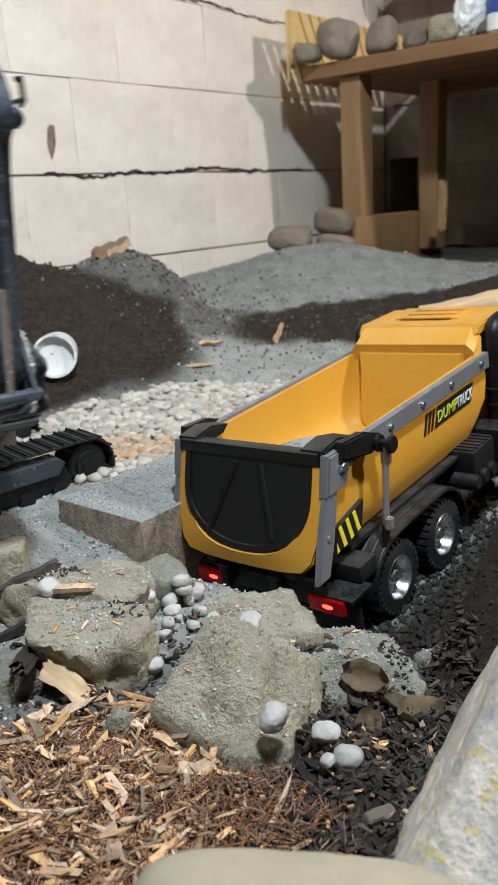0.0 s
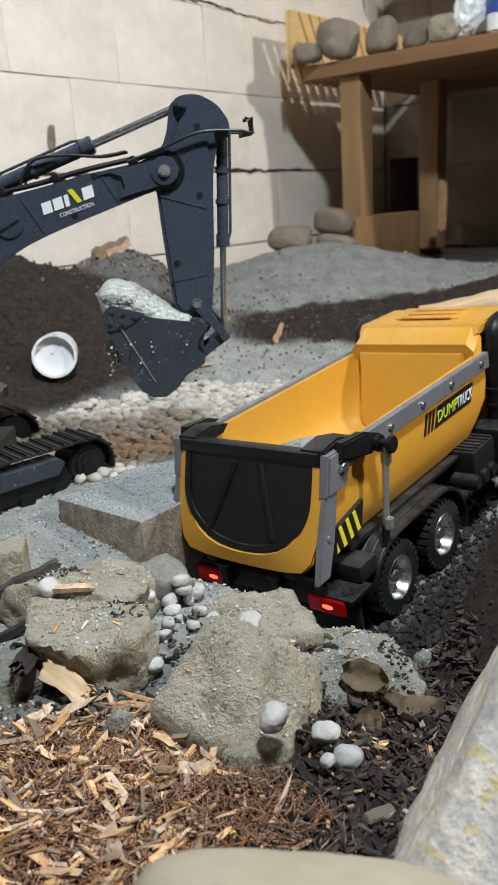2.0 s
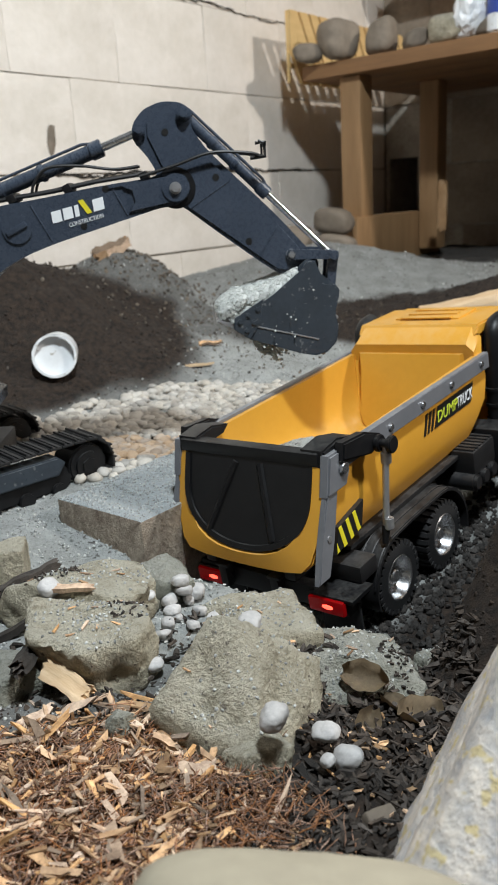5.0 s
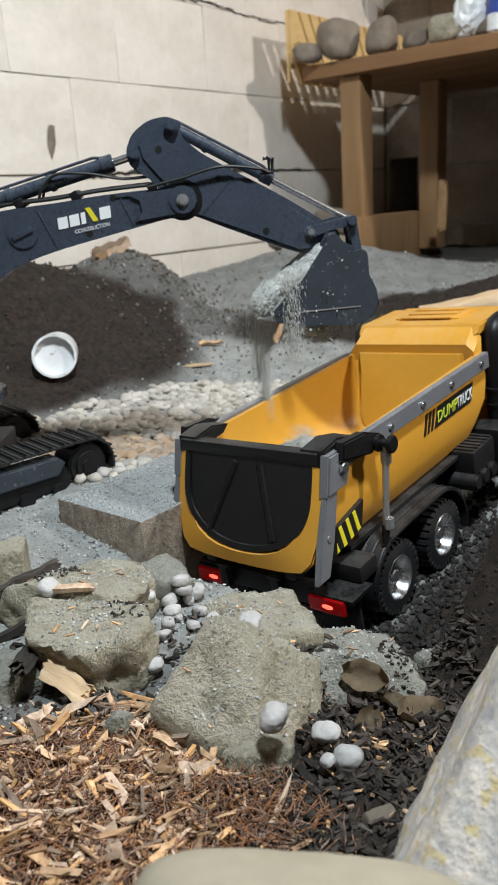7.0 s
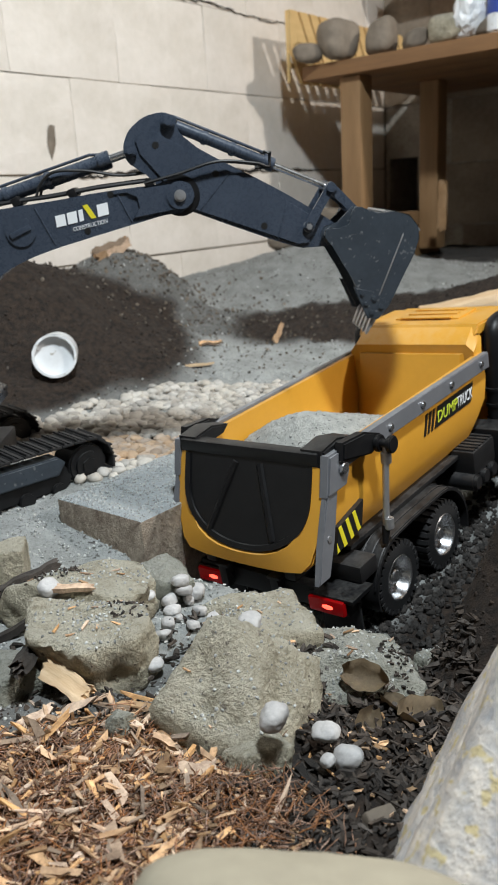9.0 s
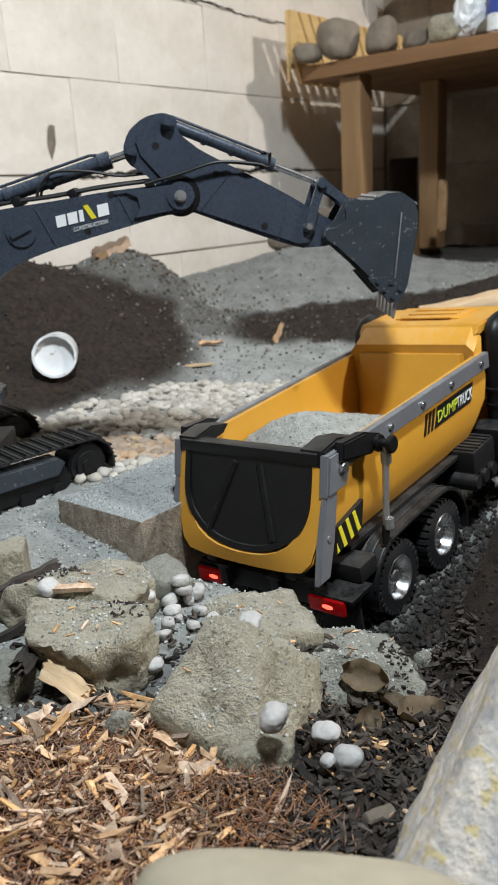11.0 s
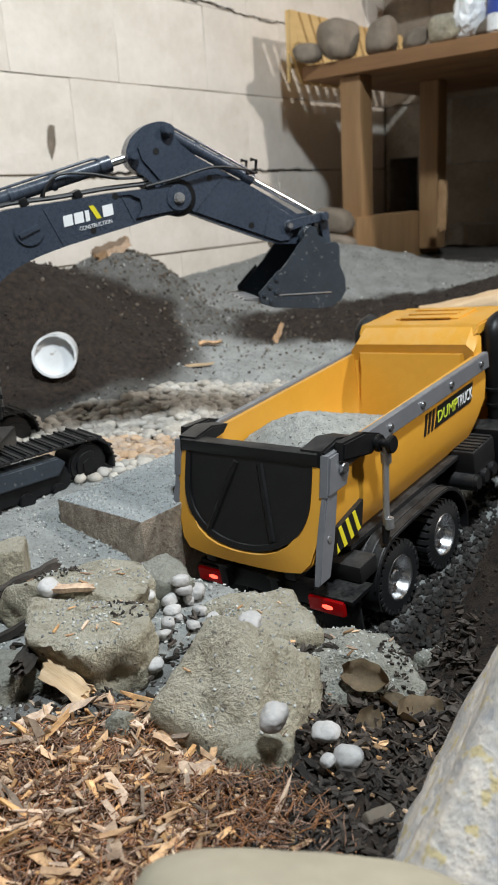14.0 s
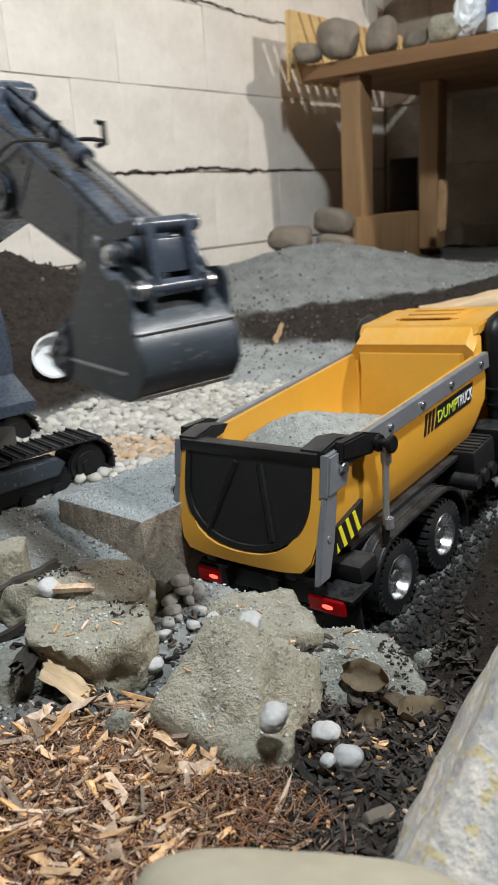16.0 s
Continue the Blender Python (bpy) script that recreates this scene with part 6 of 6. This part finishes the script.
# lattice
LATT = wall_frame(CORNER + NRM * 0.130, -U, NRM)
lattice = empty("lattice", LATT)
tagged(lattice, "pale diagonal wooden lattice panel against the bench end", "lattice")
for k in range(14):
    bm = bmesh.new()
    a_ = 0.780 - 0.048 * k
    zt, zb = 1.022, 0.846 if k < 5 else 0.884
    drop_ = 0.085 / 0.15 * (zt - zb)
    lo_, hi_ = min(a_ - drop_, 0.728), min(a_, 0.728)
    zcut = zt - max(0.0, a_ - 0.728) / drop_ * (zt - zb)
    outline = [(hi_, zcut), (a_ - 0.036 if a_ - 0.036 < 0.728 else 0.727, zt), (a_ - 0.036 - drop_, zb), (lo_, zb)]
    if zcut < zt:
        outline.insert(1, (0.728, min(zt, zcut + 0.036 / drop_ * (zt - zb))))
    plate(bm, outline, -0.005, 0.005, 0.0)
    part("slat", bm, M_LATT, lattice)
plank("batten", (0.724, -0.008, 0.934), (0.010, 0.006, 0.176), M_LATT, lattice, bev=0.001)
plank("batten", (0.42, -0.008, 1.016), (0.60, 0.006, 0.012), M_LATT, lattice, bev=0.001)
plank("batten", (0.42, -0.008, 0.890), (0.60, 0.006, 0.014), M_LATT, lattice, bev=0.001)
G3 = "cobbles on the bench"
for k, (x, y, w, h, seed) in enumerate(((0.243, 2.555, 0.095, 0.068, 5), (0.330, 2.545, 0.140, 0.120, 6), (0.440, 2.475, 0.120, 0.118, 7), (0.530, 2.42, 0.082, 0.066, 8), (0.610, 2.345, 0.130, 0.092, 9), (0.71, 2.28, 0.12, 0.06, 12))):
    rock("cobble", by_bench(x, y, 0.922 + h * 0.44), (w * BS, w * 0.85 * BS, h * BS), (0, (-8, 6, 3, 0, 5, 0)[k], 30 * k), 200 + seed, M_BOULDER if k != 4 else M_ROCK, 3, 3.5, 0.05, 4,
         ("dark brown cobble on the bench", "large round brown cobble on the bench", "tall brown cobble on the bench", "small grey cobble on the bench", "pitted tan stone on the bench", "low stone on the bench")[k], "cobble", G3)
G4 = "cobbles by the bench leg"
for k, (x, y, z, w, d, h) in enumerate(((0.150, 2.33, 0.442, 0.135, 0.10, 0.075), (0.295, 2.42, 0.478, 0.125, 0.10, 0.085), (0.285, 2.335, 0.412, 0.125, 0.10, 0.085))):
    rock("cobble", by_bench(x, y, z), (w * BS, d * BS, h * BS), (0, 5 * k, -30), 220 + k, M_BOULDER, 3, 4, 0.05, 4, "rounded brown cobble on sand by the bench leg", "cobble", G4)
rock("cloth_bag", by_bench(0.650, 2.30, 0.98), (0.09, 0.08, 0.107), (0, 0, 0), 240, M_WHITE, 16, 7, 0.16, 5, "crumpled white plastic bag on the bench", "bag")
bm = bmesh.new()
rod(bm, (0, 0, 0), (0, 0, 0.11), 0.03, seg=28, bev=0.006)
jar = part("jar", bm, M_PIPE)
jar.matrix_world = Matrix.LocRotScale(by_bench(0.705, 2.24, 0.9225), None, (BS, BS, BS))
tagged(jar, "white plastic jar with a blue band on the bench", "jar")
bm = bmesh.new()
rod(bm, (0, 0, 0.045), (0, 0, 0.08), 0.0306, seg=28)
part("band", bm, mat("blue_print", (0.03, 0.07, 0.35), (0.03, 0.06, 0.3), 0.4, bump=0.0), jar, "blue label band")
plank("shelf_board", (0.55, 0, 1.175), (0.9, 0.16, 0.03), M_WOOD, None)
sh = bpy.data.objects["shelf_board"]
sh.matrix_world = SHELF @ Matrix.Translation((0, 0.40, 0))
tagged(sh, "old board shelf fixed to the far wall", "shelf")
bpy.context.view_layer.update()

# falling sand: clusters of grains
CLUSTERS = []
POURS = []
for wide, length in ((0.0060, 0.05), (0.0030, 0.05), (0.0060, 0.05), (0.011, 0.045), (0.011, 0.045), (0.011, 0.045)):
    prng = np.random.default_rng(60 + len(POURS))
    base_v, base_f = unit_mesh("grain")
    vs_, fs_, o_ = [], [], 0
    for q in range(1500):
        c = np.array((prng.normal(0, wide), prng.normal(0, wide), prng.uniform(-length, length)))
        vs_.append(base_v * prng.uniform(0.0006, 0.0017) * np.array((1, 1, 1.6)) + c)
        fs_ += [[i + o_ for i in f] for f in base_f]
        o_ += len(base_v)
    me = bpy.data.meshes.new("falling_sand")
    me.from_pydata(np.concatenate(vs_).tolist(), [], fs_)
    me.materials.append(M_POUR)
    POURS.append(me)
for k in range(58):
    me = POURS[k % 3] if k < 30 else POURS[3 + k % 3]
    CLUSTERS.append(tagged(new("falling_sand", me), "pale sand falling from the bucket into the tub", "sand", "falling sand"))

# ---- blocks of the two walls ----
blocks(wall_left, 2.3, 5.2, 0.23, 8, 0.31, 0.20, (0.0, -0.17, -0.06, -0.2))
# far blocks carry the shade around the bench in their colour
blocks(wall_far, 0.0, 1.7, 0.23, 7, 0.31, 0.20, (0.0, -0.15, -0.07), HOLE, 8, M_SHADEDWALL)
bm = bmesh.new()
bmesh.ops.create_icosphere(bm, subdivisions=3, radius=1)
for v in bm.verts:
    f = 1 + 0.35 * fbm(v.co * 2.5 + Vector((9, 2, 4)), 4)
    v.co = Vector((v.co.x * 0.010 * f, v.co.y * 0.0025, v.co.z * 0.033 * f))
chip_ = part("bare_patch", bm, M_BOULDER, wall_left, "brown patch where the paint has flaked off", smooth=60)
chip_.matrix_local = pose(3.75, 0.0035, 0.70, 0, 8, 0)


def crack(points, width, seed):
    """A jagged crack's inner shade as a dark strip, in the wall's own x and z."""
    r_ = random.Random(seed)
    pts = []
    for (x0, z0), (x1, z1) in zip(points, points[1:]):
        n_ = max(2, int(abs(x1 - x0) / 0.012))
        pts += [(x0 + (x1 - x0) * i / n_, z0 + (z1 - z0) * i / n_ + r_.uniform(-0.0035, 0.0035)) for i in range(n_)]
    pts.append(points[-1])
    bm = bmesh.new()
    up = [(x, z + width * r_.uniform(0.15, 1.0)) for x, z in pts]
    lo = [(x, z - width * r_.uniform(0.10, 0.7)) for x, z in pts]
    A = [[bm.verts.new((x, y, z)) for x, z in up] for y in (0.001, 0.0045)]
    B = [[bm.verts.new((x, y, z)) for x, z in lo] for y in (0.001, 0.0045)]
    for i in range(len(pts) - 1):
        bm.faces.new((A[1][i], A[1][i + 1], B[1][i + 1], B[1][i]))
        bm.faces.new((A[0][i], B[0][i], B[0][i + 1], A[0][i + 1]))
        bm.faces.new((A[0][i], A[0][i + 1], A[1][i + 1], A[1][i]))
        bm.faces.new((B[0][i], B[1][i], B[1][i + 1], B[0][i + 1]))
    return part("crack", bm, M_DARKHOLE, wall_left, "dark jagged crack along a block joint", smooth=20)


crack([(3.72, 0.632), (3.86, 0.622), (3.98, 0.632), (4.10, 0.630), (4.26, 0.640), (4.34, 0.634), (4.47, 0.630)], 0.0055, 1)
crack([(4.47, 0.630), (4.60, 0.632), (4.78, 0.630)], 0.0020, 2)
crack([(3.95, 1.060), (4.10, 1.034), (4.28, 1.040), (4.40, 1.032)], 0.0022, 3)
crack([(4.40, 1.032), (4.52, 1.025), (4.70, 1.028)], 0.0012, 4)


def glide(a, b, u):
    """A pose between two poses."""
    q = a.to_quaternion().slerp(b.to_quaternion(), u)
    return Matrix.LocRotScale(a.translation.lerp(b.translation, u), q, None)


def motions():
    """Keys for the excavator's moving parts and for the sand."""
    rows = {}
    for t in KEY_TIMES:
        for name, m in arm_poses(arm_row(t)).items():
            rows.setdefault(name, []).append((t, m))
    for name, r in rows.items():
        walk(EXC_PARTS[name], r)

    def bucket_at(t):
        return EXC @ arm_poses(arm_row(t))["bucket"]
    # the heap in the tub rises as it is filled
    down = TRUCK_M @ Matrix.Translation((0, 0, -HEAP_LOW))
    mid = TRUCK_M @ Matrix.Translation((0, 0, -HEAP_LOW * 0.8))
    walk(sand_heap, [(0.0, down), (6.4, down), (8.2, mid), (8.5, TRUCK_M @ Matrix.Translation((0, 0, -HEAP_LOW * 0.45))), (8.9, TRUCK_M), (9.5, TRUCK_M), (16.0, TRUCK_M)])
    # the load's lumps ride in the bucket, then drop one after another into the heap
    for k, (ob, x, y, z) in enumerate(LUMPS):
        t0 = 8.12 + 0.003 * ((k * 37) % len(LUMPS)) + 4.5 * (z + 0.096)
        r = [(t, bucket_at(t) @ pose(x, y, z)) for t in KEY_TIMES if t <= t0]
        a = bucket_at(t0) @ pose(x, y, z)
        rest = TRUCK_M @ pose(0.032 + 0.025 * math.sin(k * 2.0), 0.03 * math.cos(k * 2.7), 0.148)
        rest = Matrix.LocRotScale(rest.translation, a.to_quaternion(), None)
        for i in range(1, 9):
            u = i / 8
            m = a.copy()
            p, q = a.translation, rest.translation
            m.translation = Vector((p.x + (q.x - p.x) * u, p.y + (q.y - p.y) * u, p.z + (q.z - p.z) * u * u))
            r.append((t0 + 0.020 * i, m))
        r += [(t0 + 0.4, rest), (16.0, rest)]
        seen = {}
        for t, m in r:
            seen[frame(t)] = (t, m)
        walk(ob, [seen[f] for f in sorted(seen)])
    # clusters leave the lip one after another
    for k, ob in enumerate(CLUSTERS):
        if k < 3:
            t0 = 3.7 + 0.2 * k
        elif k < 30:
            t0 = 6.40 + 0.062 * (k - 3)
        else:
            t0 = 8.10 + 0.021 * (k - 30)
        r = [(t, bucket_at(t) @ pose(0.03, 0.01 * math.sin(k), -0.055)) for t in KEY_TIMES if t < t0 - 0.05]
        lip = bucket_at(t0) @ (Vector((-0.002, -0.043, -0.088)) if 6.8 < t0 < 7.25 and k % 3 == 0 else Vector((-0.026, 0.026 * math.sin(k * 2.4), -0.110)))
        z_end = (TRUCK_M @ Vector((0.04, 0, 0.135))).z if k >= 3 else 0.22
        drop = max(lip.z - z_end, 0.05)
        ft = math.sqrt(2 * drop / 9.8) * 1.2
        away = Vector((-0.030, -0.012)) if k >= 30 else Vector((0.004, -0.004))
        for i in range(7):
            u = i / 6
            r.append((t0 + ft * u, Matrix.Translation((lip.x + away.x * u, lip.y + away.y * u, lip.z - drop * u * u))))
        end = TRUCK_M @ Matrix.Translation((0.03 + 0.01 * math.sin(k), 0.02 * math.cos(k), 0.118)) if k >= 3 else Matrix.Translation((lip.x, lip.y, 0.18))
        r += [(t0 + ft + 0.1, end), (16.0, end)]
        seen = {}
        for t, m in r:
            seen[frame(t)] = (t, m)
        walk(ob, [seen[f] for f in sorted(seen)])


motions()
